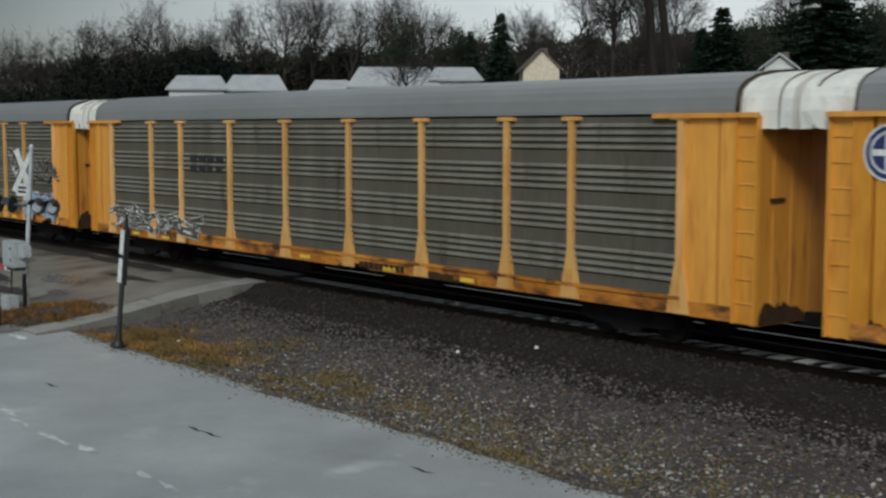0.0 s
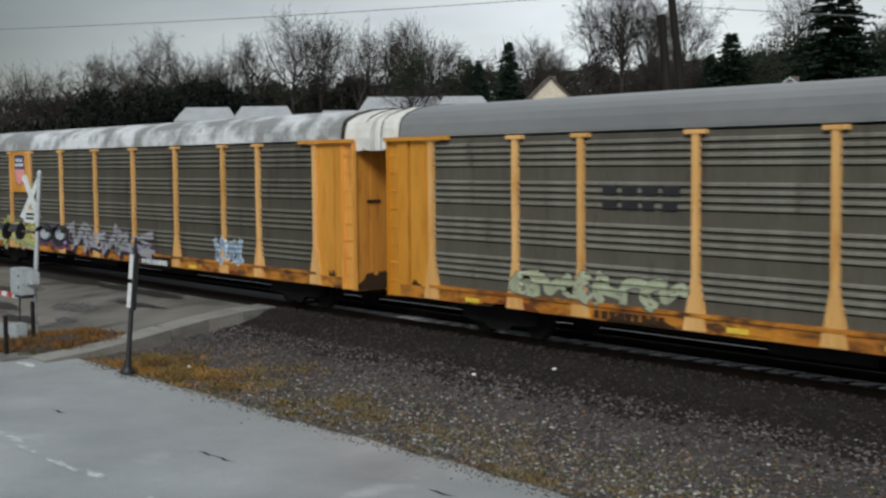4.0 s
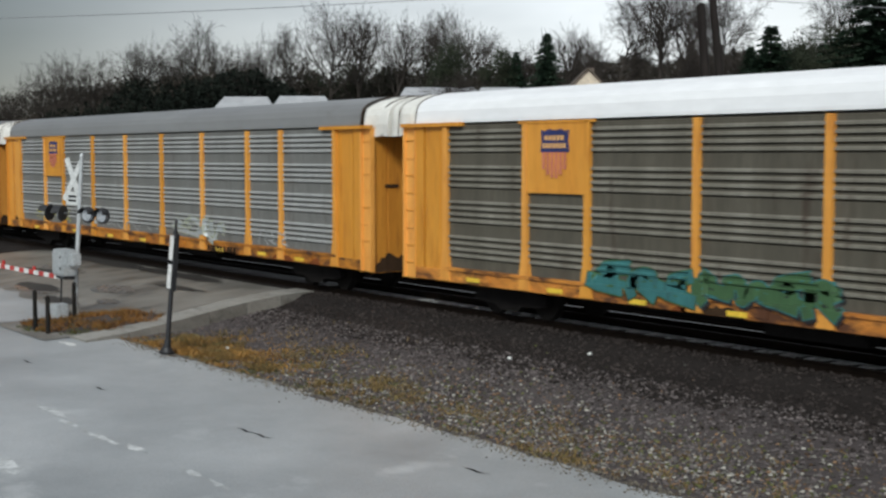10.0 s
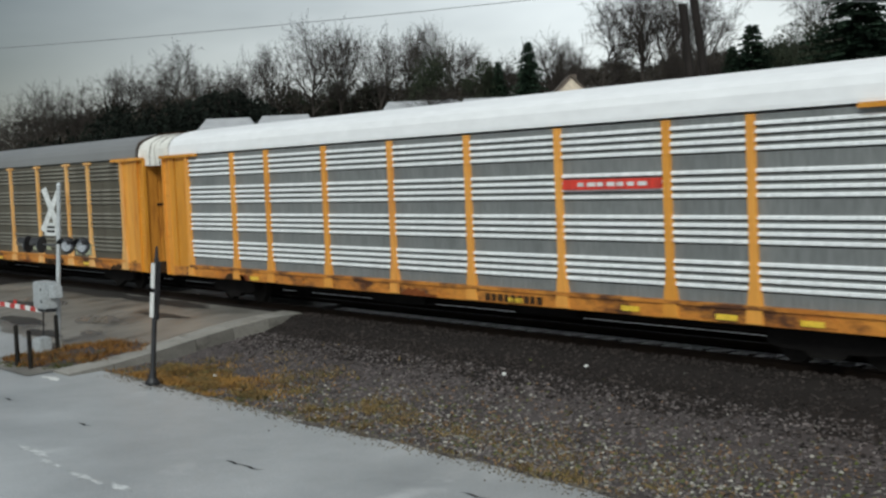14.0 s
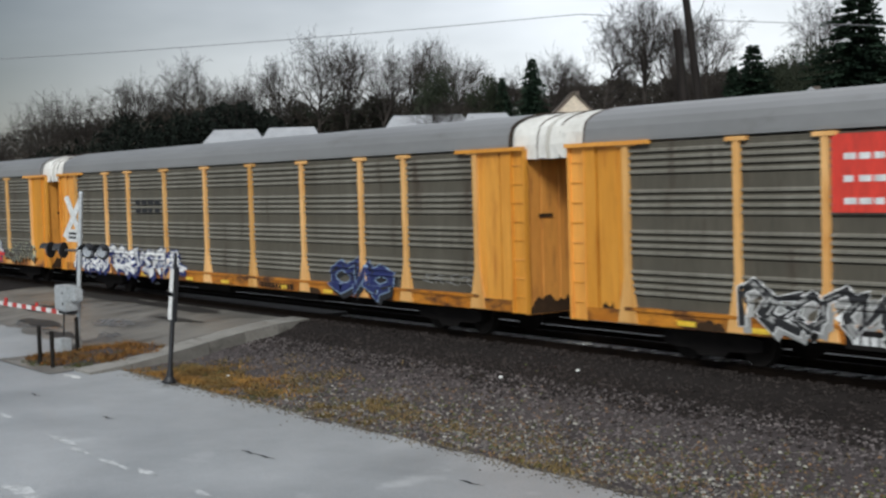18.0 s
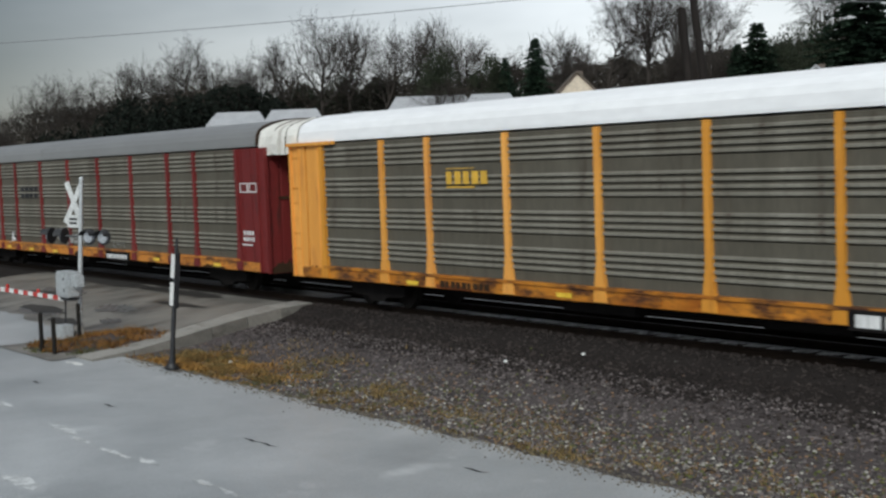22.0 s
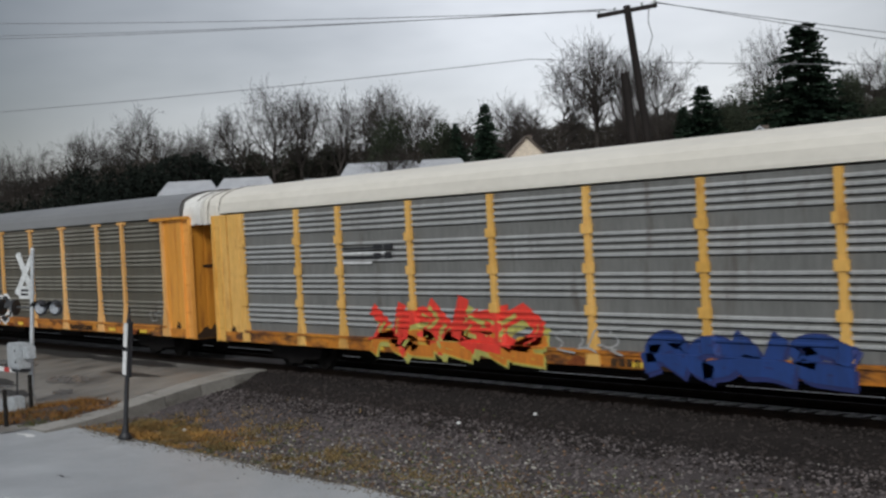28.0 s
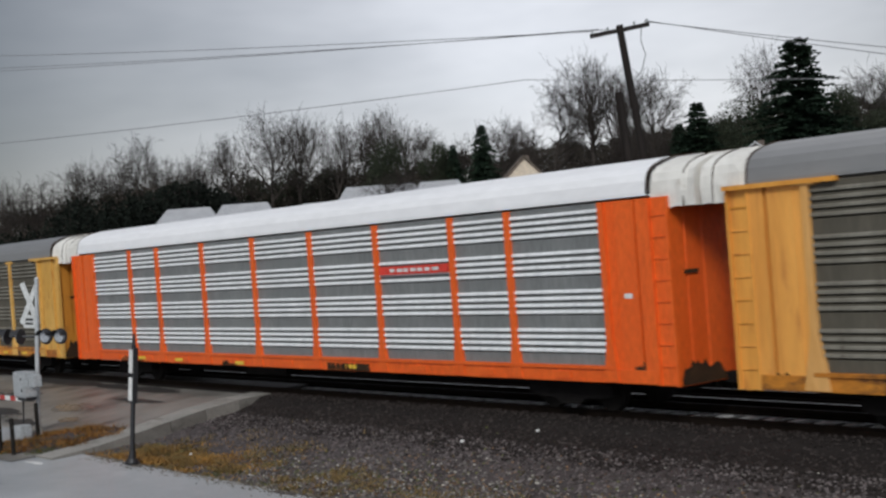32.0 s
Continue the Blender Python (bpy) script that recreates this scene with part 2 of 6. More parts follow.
STREAK = (2.2, 2.2, 0.35)
M = {
    "yellow": surface("yellow_paint", (0.62, 0.245, 0.022), (0.82, 0.38, 0.055), 0.5, scale=0.7, fine=5, stretch=(2.2, 2.2, 0.35), stain=(0.50, 0.18, 0.022), amount=0.5, vary=0.18, grit=0.4),
    "lemon": surface("dull_yellow_paint", (0.60, 0.32, 0.055), (0.80, 0.48, 0.13), 0.5, scale=0.9, fine=7, stretch=(1.2, 1.2, 0.6), stain=(0.46, 0.22, 0.045), amount=0.5, vary=0.12, grit=0.5),
    "door": surface("grimy_orange_door", (0.52, 0.20, 0.02), (0.76, 0.33, 0.045), 0.6, scale=1.1, fine=7, stretch=(2.2, 2.2, 0.3), stain=(0.34, 0.12, 0.018), amount=0.5, vary=0.18, grit=0.4),
    "soot": surface("black_soot", (0.030, 0.020, 0.014), (0.075, 0.042, 0.022), 0.95, scale=2.0, fine=12, gloss=0.1),
    "faded": surface("sun_bleached_yellow", (0.62, 0.30, 0.07), (0.87, 0.51, 0.19), 0.5, scale=0.8, fine=6, stretch=(2.0, 2.0, 0.4), stain=(0.55, 0.24, 0.04), amount=0.5, vary=0.16, grit=0.4),
    "sill": surface("rusty_yellow_sill", (0.40, 0.115, 0.012), (0.78, 0.33, 0.045), 0.5, scale=0.9, fine=8, stretch=(0.6, 1, 1.5), stain=(0.09, 0.034, 0.014), amount=0.74, vary=0.15),
    "orange": surface("orange_paint", (0.80, 0.11, 0.012), (0.88, 0.15, 0.02), 0.42, scale=0.6, stretch=STREAK, stain=(0.36, 0.05, 0.012), amount=0.25),
    "red": surface("dark_red_paint", (0.125, 0.011, 0.012), (0.20, 0.020, 0.018), 0.55, scale=0.8, stretch=STREAK, stain=(0.06, 0.016, 0.013), amount=0.45, vary=0.12),
    "grey": surface("grey_paint", (0.30, 0.31, 0.30), (0.40, 0.41, 0.40), 0.5, scale=0.7, stretch=STREAK, stain=(0.16, 0.14, 0.11), amount=0.35),
    # ribs: paler copies of the sheet, less grimy and with caught skylight in colour
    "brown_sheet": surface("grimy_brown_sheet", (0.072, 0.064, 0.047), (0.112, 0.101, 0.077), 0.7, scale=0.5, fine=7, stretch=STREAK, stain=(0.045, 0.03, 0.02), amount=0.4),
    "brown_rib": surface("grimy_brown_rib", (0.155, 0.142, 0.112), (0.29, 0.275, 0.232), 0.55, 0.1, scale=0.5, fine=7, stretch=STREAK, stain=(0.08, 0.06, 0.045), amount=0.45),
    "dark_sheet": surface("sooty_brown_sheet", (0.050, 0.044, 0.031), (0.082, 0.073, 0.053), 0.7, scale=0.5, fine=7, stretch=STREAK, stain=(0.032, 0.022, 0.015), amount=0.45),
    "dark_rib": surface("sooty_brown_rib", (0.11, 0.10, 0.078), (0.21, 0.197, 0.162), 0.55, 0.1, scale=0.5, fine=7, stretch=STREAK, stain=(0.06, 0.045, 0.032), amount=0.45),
    "rust_stain": surface("rust_streaks", (0.14, 0.04, 0.015), (0.26, 0.08, 0.025), 0.85, scale=2.0, fine=12, gloss=0.15),
    "grime": surface("oversprayed_sheet", (0.085, 0.080, 0.068), (0.15, 0.145, 0.128), 0.75, scale=0.8, fine=7, stretch=STREAK, stain=(0.06, 0.05, 0.04), amount=0.4),
    "reflector": surface("yellow_reflector", (0.80, 0.50, 0.03), (0.92, 0.66, 0.08), 0.35, scale=3, bump=0.02, stain=(0.45, 0.22, 0.03), amount=0.35),
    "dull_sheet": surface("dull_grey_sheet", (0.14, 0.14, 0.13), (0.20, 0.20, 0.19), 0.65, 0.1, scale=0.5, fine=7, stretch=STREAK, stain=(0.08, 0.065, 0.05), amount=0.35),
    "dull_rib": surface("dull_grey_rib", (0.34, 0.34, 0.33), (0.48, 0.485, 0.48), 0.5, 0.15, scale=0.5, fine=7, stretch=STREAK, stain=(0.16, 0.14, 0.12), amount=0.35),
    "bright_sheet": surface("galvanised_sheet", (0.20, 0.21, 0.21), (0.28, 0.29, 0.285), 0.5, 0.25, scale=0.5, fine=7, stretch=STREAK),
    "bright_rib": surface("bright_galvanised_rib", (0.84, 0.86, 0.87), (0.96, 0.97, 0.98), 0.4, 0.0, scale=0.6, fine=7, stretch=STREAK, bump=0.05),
    "red_rib": surface("faded_red_rib", (0.30, 0.03, 0.03), (0.40, 0.05, 0.05), 0.6, scale=0.6, fine=7, stretch=STREAK, stain=(0.22, 0.10, 0.09), amount=0.3),
    "roof_grey": surface("weathered_roof", (0.22, 0.22, 0.22), (0.30, 0.30, 0.30), 0.42, 0.25, scale=0.35, fine=5, stretch=(0.5, 1, 1), stain=(0.17, 0.165, 0.155), amount=0.3, grit=0.25),
    "roof_white": surface("white_roof", (0.80, 0.80, 0.81), (0.88, 0.88, 0.89), 0.5, scale=0.3, fine=5, stretch=(0.35, 1, 1), bump=0.03, grit=0.25),
    "roof_worn": surface("patchy_roof", (0.26, 0.26, 0.26), (0.70, 0.70, 0.71), 0.6, scale=0.9, fine=5, stretch=(0.9, 1, 1), spread=0.16, grit=0.25),
    "roof_cream": surface("cream_roof", (0.62, 0.58, 0.50), (0.74, 0.70, 0.62), 0.55, scale=0.4, fine=5, stretch=(0.5, 1, 1), grit=0.25),
    "hood": surface("pale_hood", (0.62, 0.60, 0.55), (0.84, 0.82, 0.77), 0.65, scale=1.3, fine=8, stain=(0.45, 0.39, 0.32), amount=0.3, grit=0.25),
    # gear, wheels and main rails: the shade under the cars is in their black
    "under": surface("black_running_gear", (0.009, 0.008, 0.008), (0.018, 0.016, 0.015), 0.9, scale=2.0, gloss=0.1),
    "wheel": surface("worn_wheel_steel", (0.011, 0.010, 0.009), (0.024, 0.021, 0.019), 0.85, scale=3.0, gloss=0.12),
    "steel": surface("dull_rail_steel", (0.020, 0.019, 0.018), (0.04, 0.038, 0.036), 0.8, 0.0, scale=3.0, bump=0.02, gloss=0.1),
    "bright_steel": surface("polished_rail_steel", (0.26, 0.255, 0.25), (0.40, 0.395, 0.39), 0.4, 0.6, scale=3.0, bump=0.02),
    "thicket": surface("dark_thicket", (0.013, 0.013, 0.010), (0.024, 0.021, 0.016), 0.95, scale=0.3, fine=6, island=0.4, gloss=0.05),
    # rust blackened with the shade under the train
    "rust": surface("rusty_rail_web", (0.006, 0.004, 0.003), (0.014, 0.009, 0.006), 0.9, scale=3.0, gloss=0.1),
    "concrete": surface("pale_concrete", (0.22, 0.208, 0.187), (0.34, 0.325, 0.295), 0.85, scale=0.8, fine=22, stain=(0.13, 0.118, 0.10), amount=0.5),
    "tie": surface("concrete_tie", (0.55, 0.55, 0.54), (0.80, 0.80, 0.79), 0.35, scale=2.0, fine=18),
    "asphalt": surface("wet_grey_asphalt", (0.265, 0.276, 0.285), (0.47, 0.482, 0.492), 0.42, scale=0.24, fine=26, bump=0.3, stain=(0.49, 0.50, 0.505), amount=0.34, spread=0.4),
    "panel_black": surface("worn_black_panels", (0.025, 0.023, 0.021), (0.055, 0.05, 0.045), 0.6, scale=0.6, fine=16, gloss=0.3),
    "crossing": surface("crossing_pavement", (0.12, 0.112, 0.099), (0.275, 0.258, 0.23), 0.45, scale=0.5, fine=24, stretch=(1, 0.5, 1), stain=(0.05, 0.045, 0.038), amount=0.55, spread=0.34),
    "soil": surface("gravelly_soil", (0.052, 0.044, 0.044), (0.094, 0.080, 0.078), 0.92, scale=0.35, fine=26, bump=0.6, stain=(0.10, 0.085, 0.075), amount=0.3, gloss=0.2),
    "stone": surface("ballast_stone", (0.062, 0.053, 0.052), (0.126, 0.108, 0.105), 0.88, scale=0.8, fine=20, island=0.6, gloss=0.2),
    # oily stones and bed, blackened further: the train's shade is in their colour
    "oily_shaded_stone": surface("oily_track_stone", (0.022, 0.018, 0.017), (0.044, 0.036, 0.033), 0.92, scale=0.8, fine=20, island=0.6, gloss=0.12),
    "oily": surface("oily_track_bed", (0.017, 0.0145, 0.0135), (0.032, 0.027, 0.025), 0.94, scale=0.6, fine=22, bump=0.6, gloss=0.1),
    "edge_grit": surface("brown_grit", (0.09, 0.078, 0.06), (0.20, 0.175, 0.14), 0.9, scale=2, fine=20, island=0.6, gloss=0.2),
    "worn_line": surface("worn_road_paint", (0.36, 0.37, 0.375), (0.66, 0.67, 0.67), 0.7, scale=5.0, fine=30, spread=0.22),
    "pale_stone": surface("pale_stone", (0.12, 0.112, 0.095), (0.28, 0.265, 0.235), 0.85, scale=2, fine=20, island=0.75),
    "brown_stone": surface("brown_stone", (0.095, 0.058, 0.034), (0.20, 0.125, 0.075), 0.9, scale=2, fine=20, island=0.6, gloss=0.15),
    "straw": surface("dead_grass", (0.13, 0.092, 0.038), (0.235, 0.162, 0.07), 0.92, scale=0.9, fine=12, island=0.45, stain=(0.11, 0.115, 0.045), amount=0.55, gloss=0.15),
    "rusty_grass": surface("rusty_dead_grass", (0.22, 0.115, 0.032), (0.38, 0.21, 0.06), 0.92, scale=0.9, fine=12, island=0.45, gloss=0.15),
    "moss": surface("olive_moss", (0.055, 0.065, 0.022), (0.115, 0.115, 0.045), 0.95, scale=0.9, fine=12, island=0.45, gloss=0.1),
    "puddle": surface("shallow_water", (0.10, 0.10, 0.10), (0.16, 0.16, 0.16), 0.28, scale=1.2, fine=6, bump=0.04),
    "leaf": surface("fallen_leaves", (0.13, 0.068, 0.022), (0.27, 0.125, 0.036), 0.9, scale=1.2, fine=12, island=0.6, stain=(0.08, 0.085, 0.03), amount=0.45, gloss=0.15),
    "bark": surface("dark_bark", (0.026, 0.022, 0.019), (0.050, 0.042, 0.037), 0.92, scale=1.2, fine=16, island=0.25, gloss=0.15),
    "twig": surface("bare_twigs", (0.030, 0.026, 0.023), (0.058, 0.048, 0.042), 0.92, scale=0.4, fine=9, island=0.35, gloss=0.15),
    "brush": surface("leafless_brush", (0.026, 0.025, 0.021), (0.058, 0.047, 0.037), 0.95, scale=0.08, fine=6, island=0.4, gloss=0.15),
    "needle": surface("dark_needles", (0.018, 0.036, 0.024), (0.040, 0.066, 0.038), 0.85, scale=0.6, fine=9, island=0.45, gloss=0.2),
    # near-black brush tone: the darker edge of the view, put into colour
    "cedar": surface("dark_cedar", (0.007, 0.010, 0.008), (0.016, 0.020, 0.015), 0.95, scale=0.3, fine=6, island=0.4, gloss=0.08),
    "evergreen": surface("dull_evergreen", (0.022, 0.030, 0.018), (0.044, 0.050, 0.030), 0.9, scale=0.6, fine=9, island=0.3, gloss=0.2),
    # hill ground: the dark of gaps between stems is put into its colour
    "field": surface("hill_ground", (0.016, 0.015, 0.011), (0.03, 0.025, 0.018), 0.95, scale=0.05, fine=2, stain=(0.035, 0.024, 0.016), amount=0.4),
    "white": surface("white_paint", (0.66, 0.66, 0.64), (0.78, 0.78, 0.76), 0.6, scale=1.5, stain=(0.5, 0.49, 0.46), amount=0.25),
    "worn_white": surface("worn_white_board", (0.50, 0.51, 0.50), (0.66, 0.67, 0.66), 0.7, scale=3, stain=(0.28, 0.28, 0.27), amount=0.4),
    "black": surface("black_paint", (0.012, 0.012, 0.014), (0.025, 0.025, 0.028), 0.5, scale=2),
    "silver": surface("aluminium_paint", (0.42, 0.44, 0.45), (0.56, 0.58, 0.59), 0.5, 0.35, scale=1.5),
    "lens": surface("pale_lamp_face", (0.30, 0.32, 0.35), (0.46, 0.48, 0.51), 0.25, scale=3, bump=0.0),
    "signal_red": surface("reflective_red", (0.42, 0.03, 0.025), (0.52, 0.05, 0.04), 0.5, scale=2),
    "wood_pole": surface("creosoted_pole", (0.014, 0.012, 0.011), (0.032, 0.026, 0.023), 0.9, scale=1.5, fine=14, stretch=(3, 3, 0.3), gloss=0.15),
    "wire": surface("weathered_cable", (0.20, 0.20, 0.21), (0.26, 0.26, 0.27), 0.7, scale=1, bump=0),
    "siding": surface("white_siding", (0.60, 0.59, 0.57), (0.70, 0.69, 0.67), 0.7, scale=0.5, fine=6, stretch=(0.3, 0.3, 6)),
    "cream": surface("cream_siding", (0.66, 0.55, 0.42), (0.74, 0.63, 0.5), 0.7, scale=0.5, fine=6),
    "shingle": surface("pale_grey_shingles", (0.34, 0.345, 0.36), (0.46, 0.465, 0.48), 0.85, scale=0.6, fine=8),
    "brown_shingle": surface("brown_shingles", (0.09, 0.07, 0.055), (0.14, 0.11, 0.09), 0.85, scale=0.6, fine=8),
    "pane": surface("dark_window", (0.03, 0.035, 0.04), (0.05, 0.055, 0.06), 0.15, scale=1, bump=0),
}
PAINTS = {
    "pw": (0.78, 0.78, 0.77), "pg": (0.34, 0.34, 0.33), "pk": (0.018, 0.018, 0.02), "pb": (0.013, 0.045, 0.19), "ps": (0.28, 0.38, 0.52), "pr": (0.78, 0.05, 0.03),
    "py": (0.46, 0.43, 0.11), "pp": (0.24, 0.16, 0.36), "pgr": (0.055, 0.125, 0.05), "pt": (0.045, 0.17, 0.17), "pm": (0.18, 0.03, 0.06), "pe": (0.42, 0.44, 0.30),
    "po": (0.22, 0.20, 0.12), "navy": (0.02, 0.03, 0.13), "sign": (0.72, 0.055, 0.035), "deep": (0.24, 0.012, 0.025), "logo_yellow": (0.70, 0.42, 0.05), "orange_mark": (0.62, 0.2, 0.02), "pink": (0.62, 0.20, 0.14), "pale_plate": (0.66, 0.46, 0.30),
}
for key, c in PAINTS.items():
    M[key] = surface("paint_" + key, tuple(v * 0.8 for v in c), tuple(min(v * 1.12, 1) for v in c), 0.7, scale=1.1, fine=10, bump=0.05, stretch=STREAK, stain=tuple(0.42 * v + 0.012 for v in c), amount=0.45)

# ---- mesh helpers ----


def box(bm, x0, x1, y0, y1, z0, z1, slot=0):
    v = [bm.verts.new(p) for p in ((x0, y0, z0), (x1, y0, z0), (x1, y1, z0), (x0, y1, z0), (x0, y0, z1), (x1, y0, z1), (x1, y1, z1), (x0, y1, z1))]
    for f in ((3, 2, 1, 0), (4, 5, 6, 7), (0, 1, 5, 4), (1, 2, 6, 5), (2, 3, 7, 6), (3, 0, 4, 7)):
        bm.faces.new([v[i] for i in f]).material_index = slot


def prism(bm, outline, y0, y1, slot=0):
    """A plate: an outline of (x, z), going round, between two values of y."""
    near, far = [bm.verts.new((x, y0, z)) for x, z in outline], [bm.verts.new((x, y1, z)) for x, z in outline]
    bm.faces.new(near).material_index = slot
    bm.faces.new(far[::-1]).material_index = slot
    for i in range(len(outline)):
        j = (i + 1) % len(outline)
        bm.faces.new((near[j], near[i], far[i], far[j])).material_index = slot


def tube(bm, a, b, ra, rb=None, sides=8, slot=0):
    a, b = Vector(a), Vector(b)
    rb = ra if rb is None else rb
    q = (b - a).to_track_quat("Z", "Y")
    rings = []
    for p, r in ((a, ra), (b, rb)):
        rings.append([bm.verts.new(p + q @ Vector((r * math.cos(6.28319 * i / sides), r * math.sin(6.28319 * i / sides), 0))) for i in range(sides)])
    for i in range(sides):
        bm.faces.new((rings[0][i], rings[0][(i + 1) % sides], rings[1][(i + 1) % sides], rings[1][i])).material_index = slot
    bm.faces.new(rings[0][::-1]).material_index = slot
    bm.faces.new(rings[1]).material_index = slot


def strip(bm, profile, x0, x1, slots=None, closed=False):
    """A profile of (y, z) drawn along x."""
    a, b = [bm.verts.new((x0, y, z)) for y, z in profile], [bm.verts.new((x1, y, z)) for y, z in profile]
    for i in range(len(profile) - (0 if closed else 1)):
        j = (i + 1) % len(profile)
        bm.faces.new((a[i], b[i], b[j], a[j])).material_index = slots[i] if slots else 0
    if closed:
        bm.faces.new(a)
        bm.faces.new(b[::-1])


def meshed(name, bm, mats, smooth=False):
    bmesh.ops.recalc_face_normals(bm, faces=bm.faces) if len(bm.faces) < 3000 else None
    me = bpy.data.meshes.new(name)
    bm.to_mesh(me)
    bm.free()
    for m in mats if isinstance(mats, (list, tuple)) else [mats]:
        me.materials.append(m)
    if smooth:
        me.shade_smooth()
    return me


def part(name, bm, material, parent=None, label="", smooth=False):
    me = bm if isinstance(bm, bpy.types.Mesh) else meshed(name, bm, material, smooth)
    ob = new(name, me)
    ob.parent = parent
    if label:
        ob["label"] = label
    return ob


def thing(name, label, category, at=(0, 0, 0), turn=0, group="", kind=""):
    ob = new(name)
    ob.matrix_basis = pose(*at, 0, 0, turn)
    return tagged(ob, label, category, group, kind)


def rise(u):
    u = min(max(u, 0), 1)
    return u * u * (3 - 2 * u)


TRACK, SIDE = 20.06, 18.46          # the track's middle and the near side of the cars
ROAD = -0.60
RAIL = 0.14                         # the top of the rails


FAR = 1.7                           # the hill with its trees and houses lies this much farther off, and is as much larger, than it is laid out
EYE = Vector((0, 0, 3.95))


def hill(y):
    return -0.45 + 5.3 * rise((y - 28) / 14) + 4.5 * rise((y - 50) / 70) + 14 * rise((y - 140) / 500)


def outward(p):
    return EYE + FAR * (Vector(p) - EYE)


def ground_z(x, y):
    if y < 12.3:
        return ROAD - 0.05
    z = ROAD - 0.02 + 0.27 * rise((y - 14.2) / 3.2) + 0.185 * rise((y - 17.2) / 1.3) + 0.15 * rise((y - 18.2) / 0.5) - 0.085 * rise((y - 19.2) / 0.2) - 0.155 * rise((y - 20.95) / 0.4) - 0.13 * rise((y - 21.5) / 0.6)
    if y > 28:
        z = max(z, 3.95 + FAR * (hill(y / FAR) - 3.95))
    if 12.3 < y < 17:
        z += 0.05 * noise.noise(Vector((x * 0.7, y * 0.7, 0)))
    return z


# ---- setting: ground, road, crossing, track ----


def axis(lo, near_lo, near_hi, hi, step, grow):
    inside = list(np.arange(near_lo, near_hi + 0.01, step))
    below, above, s = [], [], step
    while (below[-1] if below else near_lo) > lo:
        s *= grow
        below.append((below[-1] if below else near_lo) - s)
        above.append((above[-1] if above else near_hi) + s)
    return below[::-1] + inside + above


def build_ground():
    xs, ys = axis(-2600, -46, 4, 2600, 0.8, 1.35), axis(-2600, 12, 26, 2600, 0.2, 1.3)
    verts = [(x, y, ground_z(x, y)) for y in ys for x in xs]
    w = len(xs)
    faces = [(j * w + i, j * w + i + 1, (j + 1) * w + i + 1, (j + 1) * w + i) for j in range(len(ys) - 1) for i in range(w - 1)]
    me = bpy.data.meshes.new("ground")
    me.from_pydata(verts, [], faces)
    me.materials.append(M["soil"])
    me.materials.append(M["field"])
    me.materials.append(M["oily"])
    # slot 2 is the bed whose colour holds the shade by the train
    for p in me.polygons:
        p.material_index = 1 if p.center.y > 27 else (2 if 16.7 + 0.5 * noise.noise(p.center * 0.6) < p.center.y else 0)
    me.shade_smooth()
    tagged(new("ground", me), "dark gravelly soil falling from the railway bed to the road", "ground", kind="structure")


def build_road():
    bm = bmesh.new()
    rng = random.Random(4)
    xs = np.arange(-160, 60.1, 0.6)
    edge = [12.55 + 0.16 * noise.noise(Vector((x * 0.6, 3, 0))) + 0.05 * rng.uniform(-1, 1) for x in xs]
    rows = [[bm.verts.new((x, -16 if k == 0 else (e if k < 3 else e + 0.05), ROAD if k < 2 else (ROAD if k == 2 else ROAD - 0.09))) for k in (0, 2, 3)] for x, e in zip(xs, edge)]
    for a, b in zip(rows, rows[1:]):
        for i in range(2):
            bm.faces.new((a[i], b[i], b[i + 1], a[i + 1]))
    tagged(part("road", bm, M["asphalt"]), "damp pale grey asphalt road with a ragged edge", "road", kind="structure")


def crossing_edge(y):
    return -29.9 - (y - 12.0) * 0.235


def crossing_z(y):
    return ROAD + 0.02 + (0.62 - 0.05) * rise((y - 11.5) / 7.0)


